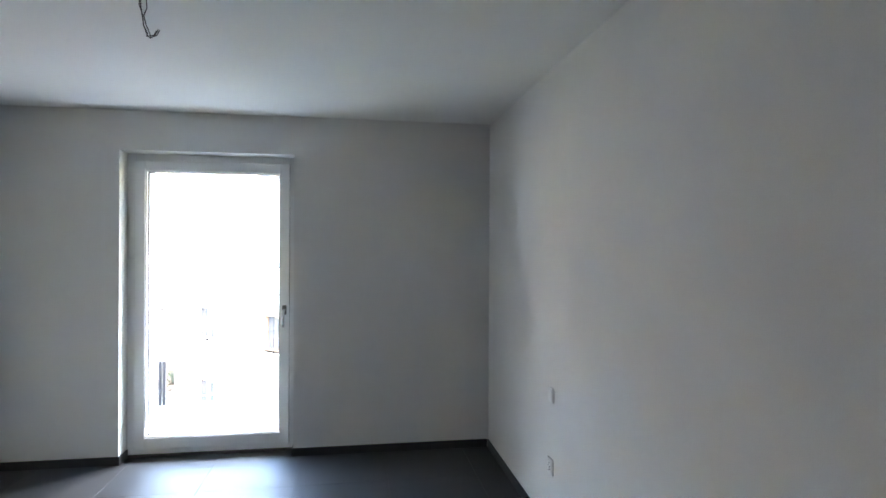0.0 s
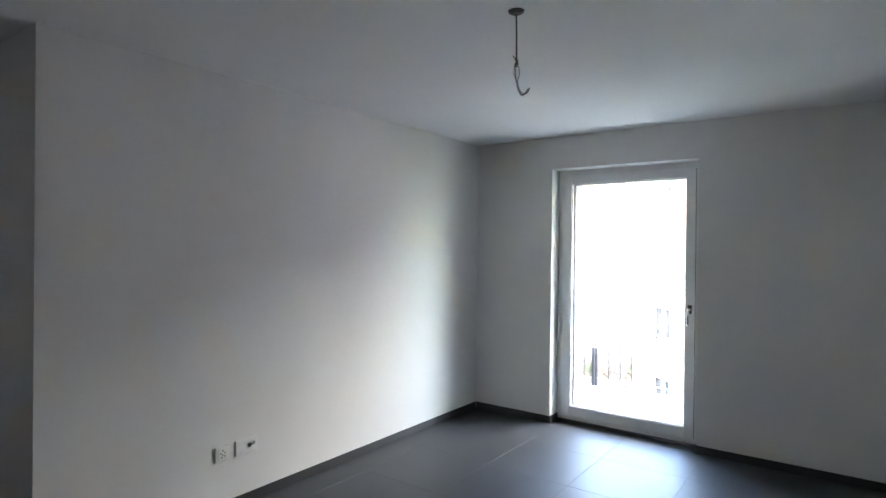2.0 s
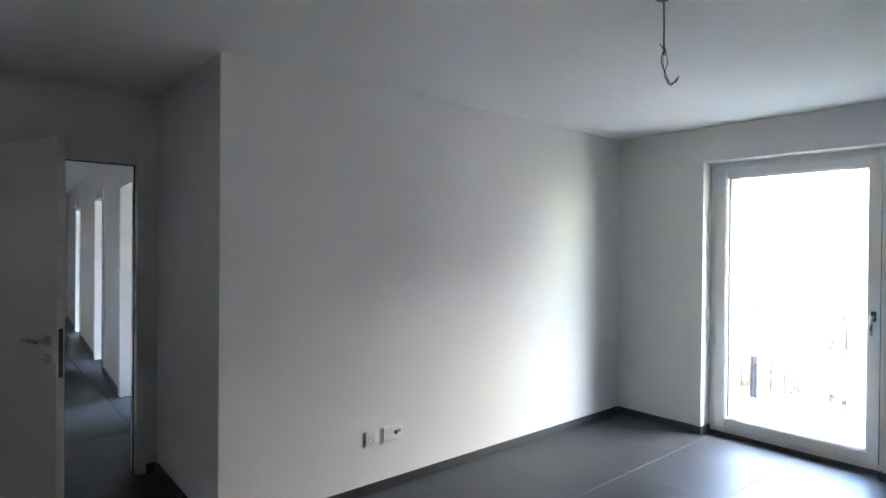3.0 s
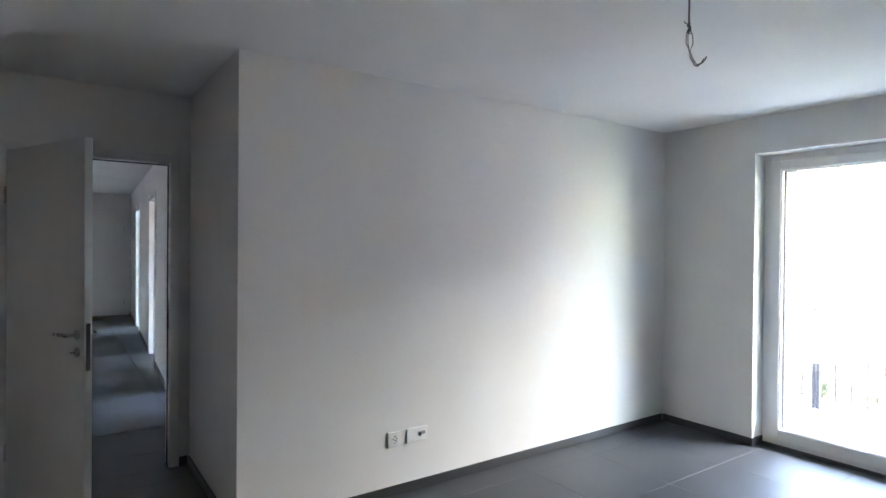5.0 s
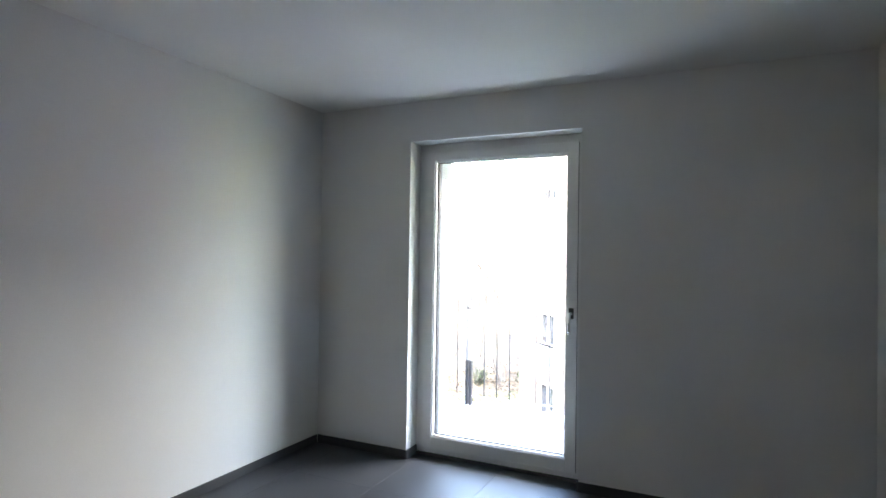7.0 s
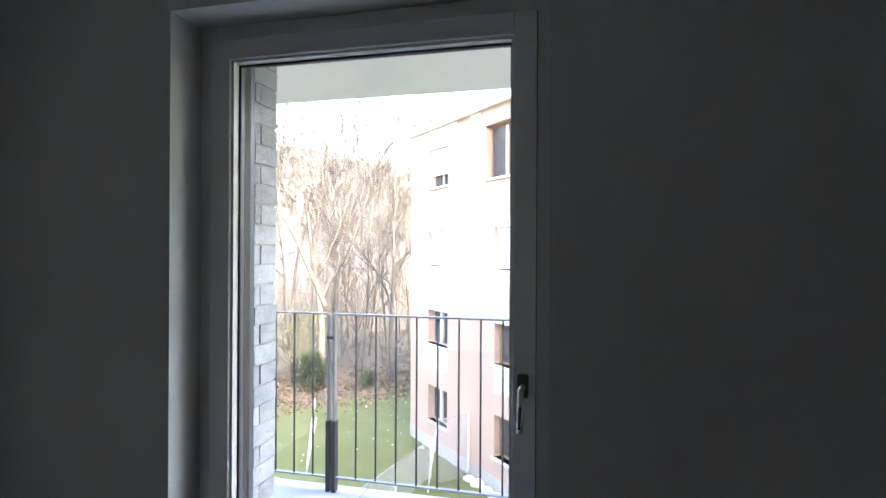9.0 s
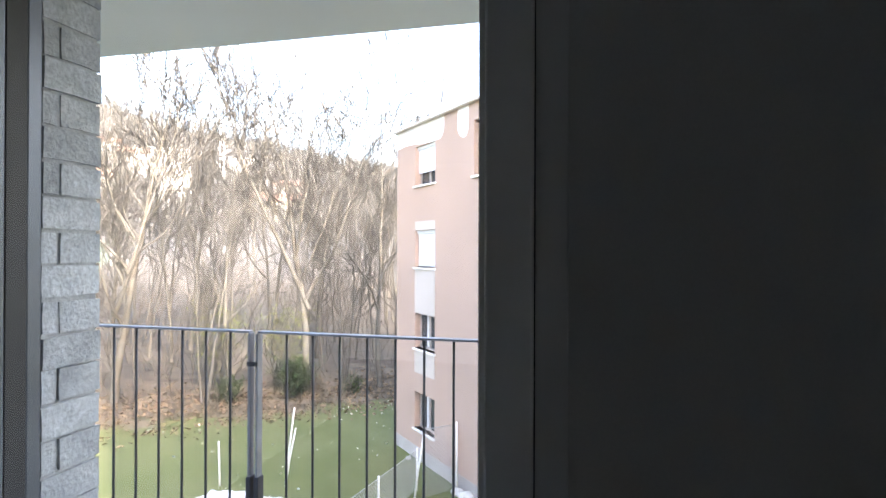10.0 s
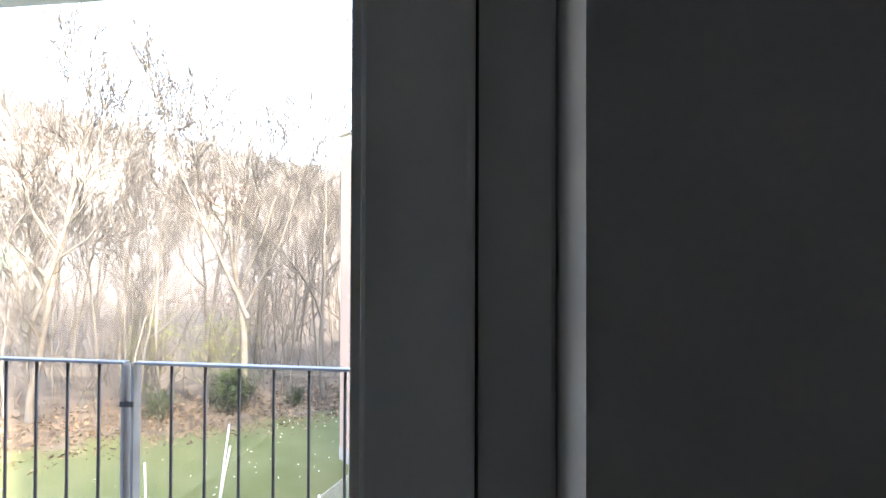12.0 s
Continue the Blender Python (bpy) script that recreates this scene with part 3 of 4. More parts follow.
def ground():
    radii = [0.02, 4, 8, 10, 12, 13, 14, 15] + [15 + 0.8 * k for k in range(1, 30)] + [40 + 3 * k for k in range(8)] + [66 + 8 * k for k in range(40)] + [420, 520, 700, 1000, 1600, 2600, 4000]
    turns = 240
    verts, faces = [], []
    for r in radii:
        for k in range(turns):
            a = k * math.tau / turns
            x, y = r * math.sin(a), r * math.cos(a)
            verts.append((x, y, terrain(x, y) if r < 420 else terrain(400 * math.sin(a), 400 * math.cos(a)) * max(0.1, 1 - (r - 400) / 1500)))
    for i in range(len(radii) - 1):
        for k in range(turns):
            a, b = i * turns, (i + 1) * turns
            faces.append((a + k, a + (k + 1) % turns, b + (k + 1) % turns, b + k))
    data = bpy.data.meshes.new("ground")
    data.from_pydata(verts, [], faces)
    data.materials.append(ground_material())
    data.polygons.foreach_set("use_smooth", [True] * len(data.polygons))
    tagged(new("ground", data), "green lawn running into a leaf-strewn wooded bank", "ground", kind="structure")


ground()


# ---- bare trees ----
def limb(rng, start, way, length, radius, level, out, counts=(12, 8, 6), fine=0.020):
    """A wandering branch and its upswept side branches, as (points, radii, level)."""
    n = 9 if level == 0 else 6 if level == 1 else 4 if level == 2 else 3
    pts, rad = [start], [radius]
    p, w = start.copy(), way.normalized()
    for i in range(n):
        jitter = Vector((rng.uniform(-1, 1), rng.uniform(-1, 1), rng.uniform(-0.4, 0.9)))
        w = (w + jitter * (0.09 if level == 0 else 0.24) + Vector((0, 0, 0.05 if level else 0.0))).normalized()
        p = p + w * length / n
        pts.append(p.copy())
        rad.append(max(fine, radius * (1 - 0.9 * (i + 1) / n)))
    out.append((pts, rad, level))
    if level >= 3:
        return
    count = counts[level]
    for k in range(count):
        f = (0.26 + 0.73 * (k + rng.random()) / count) if level == 0 else (0.18 + 0.8 * (k + rng.random()) / count)
        j = min(n - 1, int(f * n))
        base = pts[j].lerp(pts[j + 1], f * n - j)
        axis = (pts[j + 1] - pts[j]).normalized()
        side_way = Matrix.Rotation(rng.uniform(0, math.tau), 3, axis) @ axis.orthogonal().normalized()
        spread = rng.uniform(0.45, 0.95)
        w2 = (axis * (1 - 0.2 * spread) + side_way * spread).normalized()
        l2 = length * (rng.uniform(0.40, 0.60) if level == 0 else rng.uniform(0.36, 0.6)) * (1.15 - 0.6 * f)
        limb(rng, base, w2, l2, max(fine, rad[j] * rng.uniform(0.42, 0.6)), level + 1, out, counts, fine)


def tubes_mesh(name, branches, mat):
    verts, faces = [], []
    for pts, rad, level in branches:
        sides = 8 if level == 0 else 5 if level == 1 else 3
        side, first = None, len(verts)
        for i, p in enumerate(pts):
            way = (pts[min(i + 1, len(pts) - 1)] - pts[max(i - 1, 0)]).normalized()
            side = way.orthogonal().normalized() if side is None else (side - way * side.dot(way)).normalized()
            up = way.cross(side)
            for k in range(sides):
                a = k * math.tau / sides
                verts.append(p + rad[i] * (side * math.cos(a) + up * math.sin(a)))
        for i in range(len(pts) - 1):
            a, b = first + i * sides, first + (i + 1) * sides
            for k in range(sides):
                faces.append((a + k, a + (k + 1) % sides, b + (k + 1) % sides, b + k))
    data = bpy.data.meshes.new(name)
    data.from_pydata(verts, [], faces)
    data.materials.append(mat)
    data.polygons.foreach_set("use_smooth", [True] * len(data.polygons))
    return data


def tree(seed, height, radius, lean, label, forked=False, counts=(12, 8, 6), fine=0.020):
    rng, out = random.Random(seed), []
    limb(rng, Vector((0, 0, -0.5)), Vector((lean, 0.3 * lean, 1)), height, radius, 0, out, counts, fine)
    if forked:
        limb(rng, Vector((0.1, 0, 0.25 * height)), Vector((-0.30, 0.1, 1)), height * 0.68, radius * 0.6, 0, out, counts, fine)
    top = group_of("bare_tree", label, "tree", "bare trees on the bank")
    for name, mat, levels in (("trunk", BARK, (0, 1)), ("crown", TWIG, (2, 3, 4))):
        ob = new(name, tubes_mesh(name, [b for b in out if b[2] in levels], mat))
        ob.parent = top
    return top


THIN = (9, 6, 3)
TREES = [tree(3, 15.5, 0.20, 0.03, "tall bare deciduous tree with upswept twigs", True), tree(8, 14.0, 0.14, 0.08, "tall slender bare tree on the bank"),
         tree(12, 14.0, 0.19, -0.06, "bare forked tree with pale bark", True), tree(21, 11.0, 0.085, 0.12, "thin bare sapling on the wooded bank", False, THIN, 0.017),
         tree(33, 12.5, 0.10, -0.10, "thin leaning bare tree on the bank", False, THIN, 0.017), tree(41, 13.5, 0.13, 0.03, "slender bare tree deep in the wood", False, THIN, 0.017),
         tree(57, 12.0, 0.11, -0.03, "slender forked bare tree deep in the wood", True, (7, 5, 3), 0.017)]


def plant(model, x, y, scale, turn, first=False):
    m = pose(x, y, terrain(x, y) - 0.1, 0, 0, turn)
    if first:
        model.matrix_world = m
        model.scale = (scale,) * 3
        return model
    ob = copy_thing(model, m)
    ob.scale = (scale,) * 3
    return ob


SPOTS = ((0, -13.6, 23.2, 0.98, 40), (2, -20.0, 18.8, 0.96, 200), (1, -10.6, 25.0, 1.0, 100), (3, -12.2, 24.6, 0.9, 10), (4, -16.4, 21.5, 0.9, 70), (5, -17.5, 27.0, 0.9, 20), (6, -21.5, 24.0, 0.9, 150))
for k, x, y, s, turn in SPOTS:
    plant(TREES[k], x, y, s, turn, True)
rng = random.Random(5)
count = 0
while count < 90:
    az, r = radians(rng.uniform(-4, 62)), rng.uniform(28, 74) if count % 3 else rng.uniform(23, 36)
    x, y = -1.5 - r * math.sin(az), r * math.cos(az)
    if not 0.8 < beyond(x, y) < 52 or math.hypot(x + 3, y - 20) < 6:
        continue
    near = beyond(x, y) < 5
    plant(TREES[rng.choice((3, 4, 5, 6))], x, y, rng.uniform(0.4, 0.75) if near else rng.uniform(0.65, 0.95), rng.uniform(0, 360))
    count += 1


def brush():
    """Thin stems and arching twigs over the bank."""
    rng, out = random.Random(9), []
    for _ in range(900):
        x, d = rng.uniform(-40, -5), abs(rng.gauss(0, 13)) + 0.3
        q = E0 + EDIR * ((x + 14.5) / EDIR.x) + ENORM * d
        if math.hypot(q.x + 3, q.y - 20) < 7.5:
            continue
        p = Vector((q.x, q.y, terrain(q.x, q.y) - 0.05))
        h = rng.uniform(1.0, 4.5) if d > 2 else rng.uniform(0.3, 1.5)
        limb(rng, p, Vector((rng.uniform(-0.5, 0.5), rng.uniform(-0.5, 0.5), 1)), h, 0.012 + 0.004 * h, 2, out, (0, 0, 5), 0.012)
    ob = new("undergrowth", tubes_mesh("undergrowth", out, BRUSH))
    tagged(ob, "tangle of bare brown stems under the trees", "undergrowth", kind="stuff")


brush()


def leaf_mesh(name, rng, spots, size, mat):
    verts, faces = [], []
    for p in spots:
        a, b = Vector((rng.uniform(-1, 1), rng.uniform(-1, 1), rng.uniform(-0.6, 0.6))).normalized(), Vector((rng.uniform(-1, 1), rng.uniform(-1, 1), rng.uniform(-1, 1)))
        b = a.cross(b).normalized()
        s, i = size * rng.uniform(0.6, 1.4), len(verts)
        c = a.cross(b) * 0.15 * s
        verts += [p - a * s, p + b * s * 0.45 + c, p + a * s, p - b * s * 0.45 + c]
        faces += [(i, i + 1, i + 2), (i, i + 2, i + 3)]
    data = bpy.data.meshes.new(name)
    data.from_pydata(verts, [], faces)
    data.materials.append(mat)
    return data


def shrub(x, y, w, h, n, size, mat, label, seed):
    rng = random.Random(seed)
    top = group_of("shrub", label, "shrub", at=(x, y, terrain(x, y)))
    out, spots = [], []
    for _ in range(14):
        limb(rng, Vector((rng.uniform(-0.3, 0.3) * w, rng.uniform(-0.3, 0.3) * w, -0.1)), Vector((rng.uniform(-1, 1) * w, rng.uniform(-1, 1) * w, 1.6 * h)), h, 0.02, 2, out, (0, 0, 7), 0.011)
    tips = [p for pts, rad, level in out for p in pts[1:]]
    for _ in range(n):
        q = rng.choice(tips)
        spots.append(q + Vector((rng.gauss(0, 0.09), rng.gauss(0, 0.09), rng.gauss(0, 0.09))))
    for name, data in (("stems", tubes_mesh("stems", out, TWIG)), ("leaves", leaf_mesh("leaves", rng, spots, size, mat))):
        ob = new(name, data)
        ob.parent = top


for k, (x, y, w, h, n, s, mat, lab) in enumerate((
        (-13.6, 22.4, 1.2, 1.7, 1300, 0.06, LEAF, "dark evergreen bush at the lawn's edge"), (-11.5, 23.9, 0.5, 0.8, 350, 0.06, LEAF, "dark evergreen bush at the lawn's edge"),
        (-16.1, 20.9, 0.8, 1.0, 600, 0.06, LEAF, "dark evergreen bush at the lawn's edge"), (-14.6, 22.6, 1.1, 3.4, 900, 0.05, SPRING, "bush with fresh yellow-green leaves"),
        (-17.0, 21.4, 1.3, 3.6, 900, 0.05, SPRING, "bush with fresh yellow-green leaves"), (-9.6, 25.2, 0.5, 0.7, 250, 0.06, LEAF, "low evergreen bush at the lawn's edge"))):
    shrub(x, y, w, h, n, s, mat, lab, 50 + k)


def scattered():
    rng, lit, pet = random.Random(4), [], []
    for _ in range(5200):
        u, d = rng.uniform(-9, 11), rng.gauss(0.9, 1.1)
        q = E0 + EDIR * u + ENORM * d
        lit.append(Vector((q.x, q.y, terrain(q.x, q.y) + 0.03)))
    for _ in range(170):
        q = E0 + EDIR * rng.uniform(-8, 10) - ENORM * abs(rng.gauss(0, 5))
        pet.append(Vector((q.x, q.y, GROUND + 0.04)))
    tagged(new("leaf_litter", leaf_mesh("leaf_litter", rng, lit, 0.09, LITTER)), "dry brown leaves along the lawn's edge", "leaves", kind="stuff")
    tagged(new("lawn_flowers", leaf_mesh("lawn_flowers", rng, pet, 0.05, PETAL)), "small white flowers scattered over the lawn", "flowers", kind="stuff")


scattered()


def far_woods():
    """Small bare trees over the hillside, each a stem with a fan of upswept twigs."""
    rng, verts, faces = random.Random(2), [], []

    def spike(p, q, w):
        i = len(verts)
        side, deep = Vector((w, 0, 0)), Vector((0, w, 0))
        verts.extend((p - side, p + side, p + deep, q))
        faces.extend(((i, i + 1, i + 3), (i + 1, i + 2, i + 3), (i + 2, i, i + 3)))
    made = 0
    while made < 7000:
        az, r = radians(rng.uniform(-8, 75)), 75 + 305 * rng.random() ** 0.8
        x, y = -r * math.sin(az), r * math.cos(az)
        if noise.noise((x * 0.02, y * 0.02, 5)) < -0.3:
            continue
        made += 1
        foot, h = Vector((x, y, terrain(x, y) - 0.5)), rng.uniform(4.5, 9.0)
        fat = 0.06 + 0.0006 * r
        spike(foot, foot + Vector((rng.uniform(-0.5, 0.5), rng.uniform(-0.5, 0.5), h)), fat)
        for k in range(11):
            a, f = rng.uniform(0, math.tau), rng.uniform(0.25, 0.85)
            reach = h * (1 - f) * rng.uniform(0.35, 0.7) + 0.5
            p = foot + Vector((0, 0, h * f))
            spike(p, p + Vector((math.cos(a) * reach, math.sin(a) * reach, reach * rng.uniform(0.6, 1.5))), fat * 0.6)
    data = bpy.data.meshes.new("far_woods")
    data.from_pydata(verts, [], faces)
    data.materials.append(HAZEDWOOD)
    tagged(new("far_woods", data), "distant bare grey-brown woods over the hillside, coloured paler for haze", "woods", kind="stuff")


far_woods()


# ---- houses on the hill and the crane ----
def hill_house(x, y, w, d, h, turn, wall_mat, label, pitched=True, floors=2, tower=False):
    top = group_of("hill_house", label, "house", "houses on the hill")
    part("wall", boxes((-w / 2, -d / 2, -6, w / 2, d / 2, h)), wall_mat, top)
    bm = bmesh.new()
    if pitched:
        v = [bm.verts.new(c) for c in ((-w / 2 - 0.5, -d / 2 - 0.5, h), (w / 2 + 0.5, -d / 2 - 0.5, h), (w / 2 + 0.5, d / 2 + 0.5, h), (-w / 2 - 0.5, d / 2 + 0.5, h), (-w / 2 - 0.5, 0, h + d * 0.28), (w / 2 + 0.5, 0, h + d * 0.28))]
        for f in ((0, 1, 5, 4), (2, 3, 4, 5), (0, 4, 3), (1, 2, 5), (3, 2, 1, 0)):
            bm.faces.new([v[i] for i in f])
    else:
        box(bm, -w / 2 - 0.3, -d / 2 - 0.3, h, w / 2 + 0.3, d / 2 + 0.3, h + 0.4)
    part("roof", bm, ROOFT if pitched else CONC, top)
    n = max(2, int(w / 2.6))
    for i in range(n):
        for k in range(floors):
            z = 0.9 + k * (h - 0.4) / floors
            u = -w / 2 + (i + 0.5) * w / n
            part("window", boxes((u - 0.5, -d / 2 - 0.06, z, u + 0.5, -d / 2 + 0.05, z + 1.3)), PANE, top)
    if tower:
        part("tower", boxes((-w / 2 - 2.5, -1.2, -6, -w / 2 - 0.1, 1.2, h + 5)), wall_mat, top)
    top.matrix_world = pose(x, y, terrain(x, y), 0, 0, turn)


hill_house(-109, 103, 11, 8, 5, 46, HOUSEW, "white house with a small tower on the hillside", True, 2, True)
hill_house(-90, 108, 8, 9, 13, 40, HOUSEW, "tall white apartment block on the hillside", False, 4)
hill_house(-88, 157, 9, 7, 5, 28, HOUSEW, "white house among trees on the hillside", True)
hill_house(-84, 68, 13, 8, 5, 49, HOUSEY, "pale yellow house below the hill", True)
hill_house(-70, 118, 12, 8, 4, 32, HOUSEY, "pale house among bare trees", True)
hill_house(-128, 140, 9, 7, 7, 44, HOUSEW, "white house high on the hillside", True)
hill_house(-150, 150, 10, 7, 6, 46, HOUSEW, "white house high on the hillside", True)
hill_house(-118, 178, 8, 7, 8, 34, HOUSEW, "small white house near the hill's crest", False)
court = group_of("sports_court", "teal sheeted sports court fence below the hill", "court")
part("sheeting", boxes((-7, -0.1, -1, 7, 0.1, 2.6)), TEAL, court)
for u in (-7, -2.3, 2.3, 7):
    part("post", boxes((u - 0.06, -0.2, -1, u + 0.06, -0.1, 3.2)), WHITEP, court)
court.matrix_world = pose(-56, 46, terrain(-56, 46), 0, 0, 50)


def crane(x, y, h, turn):
    top = group_of("tower_crane", "white tower crane on the far hillside", "crane")
    bm = bmesh.new()
    for sx in (-0.6, 0.6):
        for sy in (-0.6, 0.6):
            box(bm, sx - 0.13, sy - 0.13, -2, sx + 0.13, sy + 0.13, h)
    for k in range(int(h / 1.3)):
        z, s = k * 1.3, 1 if k % 2 else -1
        for f in (-0.6, 0.6):
            tube(bm, [(-0.6 * s, f, z), (0.6 * s, f, z + 1.3)], 0.08, 4)
            tube(bm, [(f, -0.6 * s, z), (f, 0.6 * s, z + 1.3)], 0.08, 4)
    part("mast", bm, WHITEP, top)
    bm = boxes((-9, -0.5, h, 28, -0.3, h + 0.22), (-9, 0.3, h, 28, 0.5, h + 0.22), (-9, -0.12, h + 1.1, 26, 0.12, h + 1.3))
    for k in range(22):
        tube(bm, [(-8 + 1.6 * k, -0.4, h + 0.1), (-7.2 + 1.6 * k, 0, h + 1.2), (-6.4 + 1.6 * k, 0.4, h + 0.1)], 0.06, 4)
    part("jib", bm, WHITEP, top)
    part("counterweight", boxes((-9, -0.7, h - 1.8, -7, 0.7, h)), CONC, top)
    part("cab", boxes((-0.9, -0.9, h - 1.6, 0.9, 0.9, h - 0.05), bevel=0.1), WHITEP, top)
    top.matrix_world = pose(x, y, terrain(x, y), 0, 0, turn)


crane(-109, 154, 40 - terrain(-109, 154), 30)


# ---- the pink apartment house ----
def apartment_house():
    C = Vector((-7.72, 18.54))
    top = group_of("apartment_building", "pink rendered four-storey apartment house with unpainted white patches", "building")
    L, W, R, T = 16.0, 11.0, 5.56, GROUND - 1
    # local frame: x along the facade from the far corner, y outwards
    cols = [(1.42, 2.80), (5.55, 7.2)]
    sills = [3.58, 0.88, -1.80, -4.45]
    tops = [4.88, 2.10, -0.63, -3.24]
    holes = []
    for c, (u0, u1) in enumerate(cols):
        for r in range(4):
            a, b, lo, hi = u0, u1, sills[r], tops[r]
            if c == 1 and r == 0:
                a, b, lo, hi = 5.04, 6.9, 3.52, 5.08
            holes.append((c, r, a, b, lo, hi))
    wall = bmesh.new()
    box(wall, 0, -W, T, L, -0.36, R)
    edge_u = 0.0
    for c in range(2):
        col = [h for h in holes if h[0] == c]
        a, b = min(h[2] for h in col), max(h[3] for h in col)
        box(wall, edge_u, -0.36, T, a, 0, R)
        z = T
        for h in sorted(col, key=lambda q: q[4]):
            box(wall, a, -0.36, z, b, 0, h[4])
            if h[2] > a:
                box(wall, a, -0.36, h[4], h[2], 0, h[5])
            if h[3] < b:
                box(wall, h[3], -0.36, h[4], b, 0, h[5])
            z = h[5]
        box(wall, a, -0.36, z, b, 0, R)
        edge_u = b
    box(wall, edge_u, -0.36, T, L, 0, R)
    part("wall", wall, PINK, top)
    part("roof", boxes((-0.12, -W - 0.1, R, L + 0.1, 0.14, R + 0.07), bevel=0.02), PANEL, top, "thin pale roof edging")
    part("plinth", boxes((-0.01, -1, T, L, 0.012, GROUND + 0.42)), PLINTH, top, "grey plinth")
    # unpainted patches with wavy lower edges
    def patch(u0, u1, low, wave):
        bm = bmesh.new()
        n, lower, upper = 24, [], []
        for i in range(n + 1):
            f = i / n
            u = u0 + (u1 - u0) * f
            edge = min(f, 1 - f) * (u1 - u0)
            z = low + wave * math.sin(f * 5.0 + 0.6) * 0.5 + (0.25 * (1 - min(1, edge / 0.25)) ** 2 if u0 > 0.1 or f > 0.5 else 0)
            lower.append(bm.verts.new((u, 0.006, z)))
            upper.append(bm.verts.new((u, 0.006, R - 0.005)))
        for i in range(n):
            bm.faces.new((lower[i], lower[i + 1], upper[i + 1], upper[i]))
        made = bmesh.ops.extrude_face_region(bm, geom=bm.faces[:])["geom"]
        for v in made:
            if isinstance(v, bmesh.types.BMVert):
                v.co.y = 0.001
        part("paint_patch", bm, WHITEPATCH, top, "white unpainted render")
    patch(0.0, 3.35, 4.95, 0.14)
    patch(4.15, 4.75, 4.70, 0.06)
    for c, r, a, b, lo, hi in holes:
        blind, mid = (r == 1), (a + b) / 2
        wood = FRAMEBR if c else FRAMEGR
        win = part("window", boxes((a, -0.28, lo, a + 0.07, -0.20, hi), (b - 0.07, -0.28, lo, b, -0.20, hi), (a + 0.07, -0.28, hi - 0.07, b - 0.07, -0.20, hi), (a + 0.07, -0.28, lo, b - 0.07, -0.20, lo + 0.07),
                                   (mid - 0.05, -0.275, lo + 0.07, mid + 0.05, -0.19, hi - 0.07), bevel=0.008), wood, top)
        for p0, p1 in ((a + 0.07, mid - 0.05), (mid + 0.05, b - 0.07)):
            part("pane", boxes((p0, -0.25, lo + 0.07, p1, -0.235, hi - 0.07)), PANE, win)
        part("sill", boxes((a - 0.06, -0.21, lo - 0.06, b + 0.06, 0.07, lo), bevel=0.01), WHITEPATCH, win, "pale stone sill")
        if r == 1 or (r == 0 and c == 0):
            low = lo + 0.02 if r else lo + 0.42
            part("blind", boxes(*[(a + 0.02, -0.15 - 0.003 * (k % 2), hi - 0.1 - 0.06 * (k + 1), b - 0.02, -0.125 - 0.003 * (k % 2), hi - 0.1 - 0.06 * k - 0.004) for k in range(int((hi - 0.1 - low) / 0.06))]), BLIND, win, "lowered pale slatted blind")
            part("blind_box", boxes((a, -0.17, hi - 0.1, b, -0.08, hi)), BLIND, win)
        else:
            part("curtain", boxes(*[(mid - 0.2 + k * 0.05, -0.225, lo + 0.08, mid - 0.16 + k * 0.05, -0.21, hi - 0.08) for k in range(5)], bevel=0.006), BLIND, win, "pale curtain")
        if r in (1, 2) and c < 2:
            z0 = tops[r + 1] if r == 1 else lo - 0.75
            part("spandrel", boxes((a, 0.0015, z0 if r == 1 else lo - 0.8, b, 0.012, lo - 0.065)), PANEL, win, "pale panel under the window")
        if r == 1:
            part("lintel", boxes((a, 0.0015, hi + 0.005, b, 0.012, hi + 0.3)), PANEL, win, "pale lintel panel")
    # facade runs along (0.68, -0.73); outwards is (-0.73, -0.68)
    m = Matrix(((0.6816, -0.7317, 0, C.x), (-0.7317, -0.6816, 0, C.y), (0, 0, 1, 0), (0, 0, 0, 1)))
    for data in {o.data for o in top.children_recursive}:
        data.transform(m)
        data.flip_normals()
    top.location = (0, 0, 0)


apartment_house()


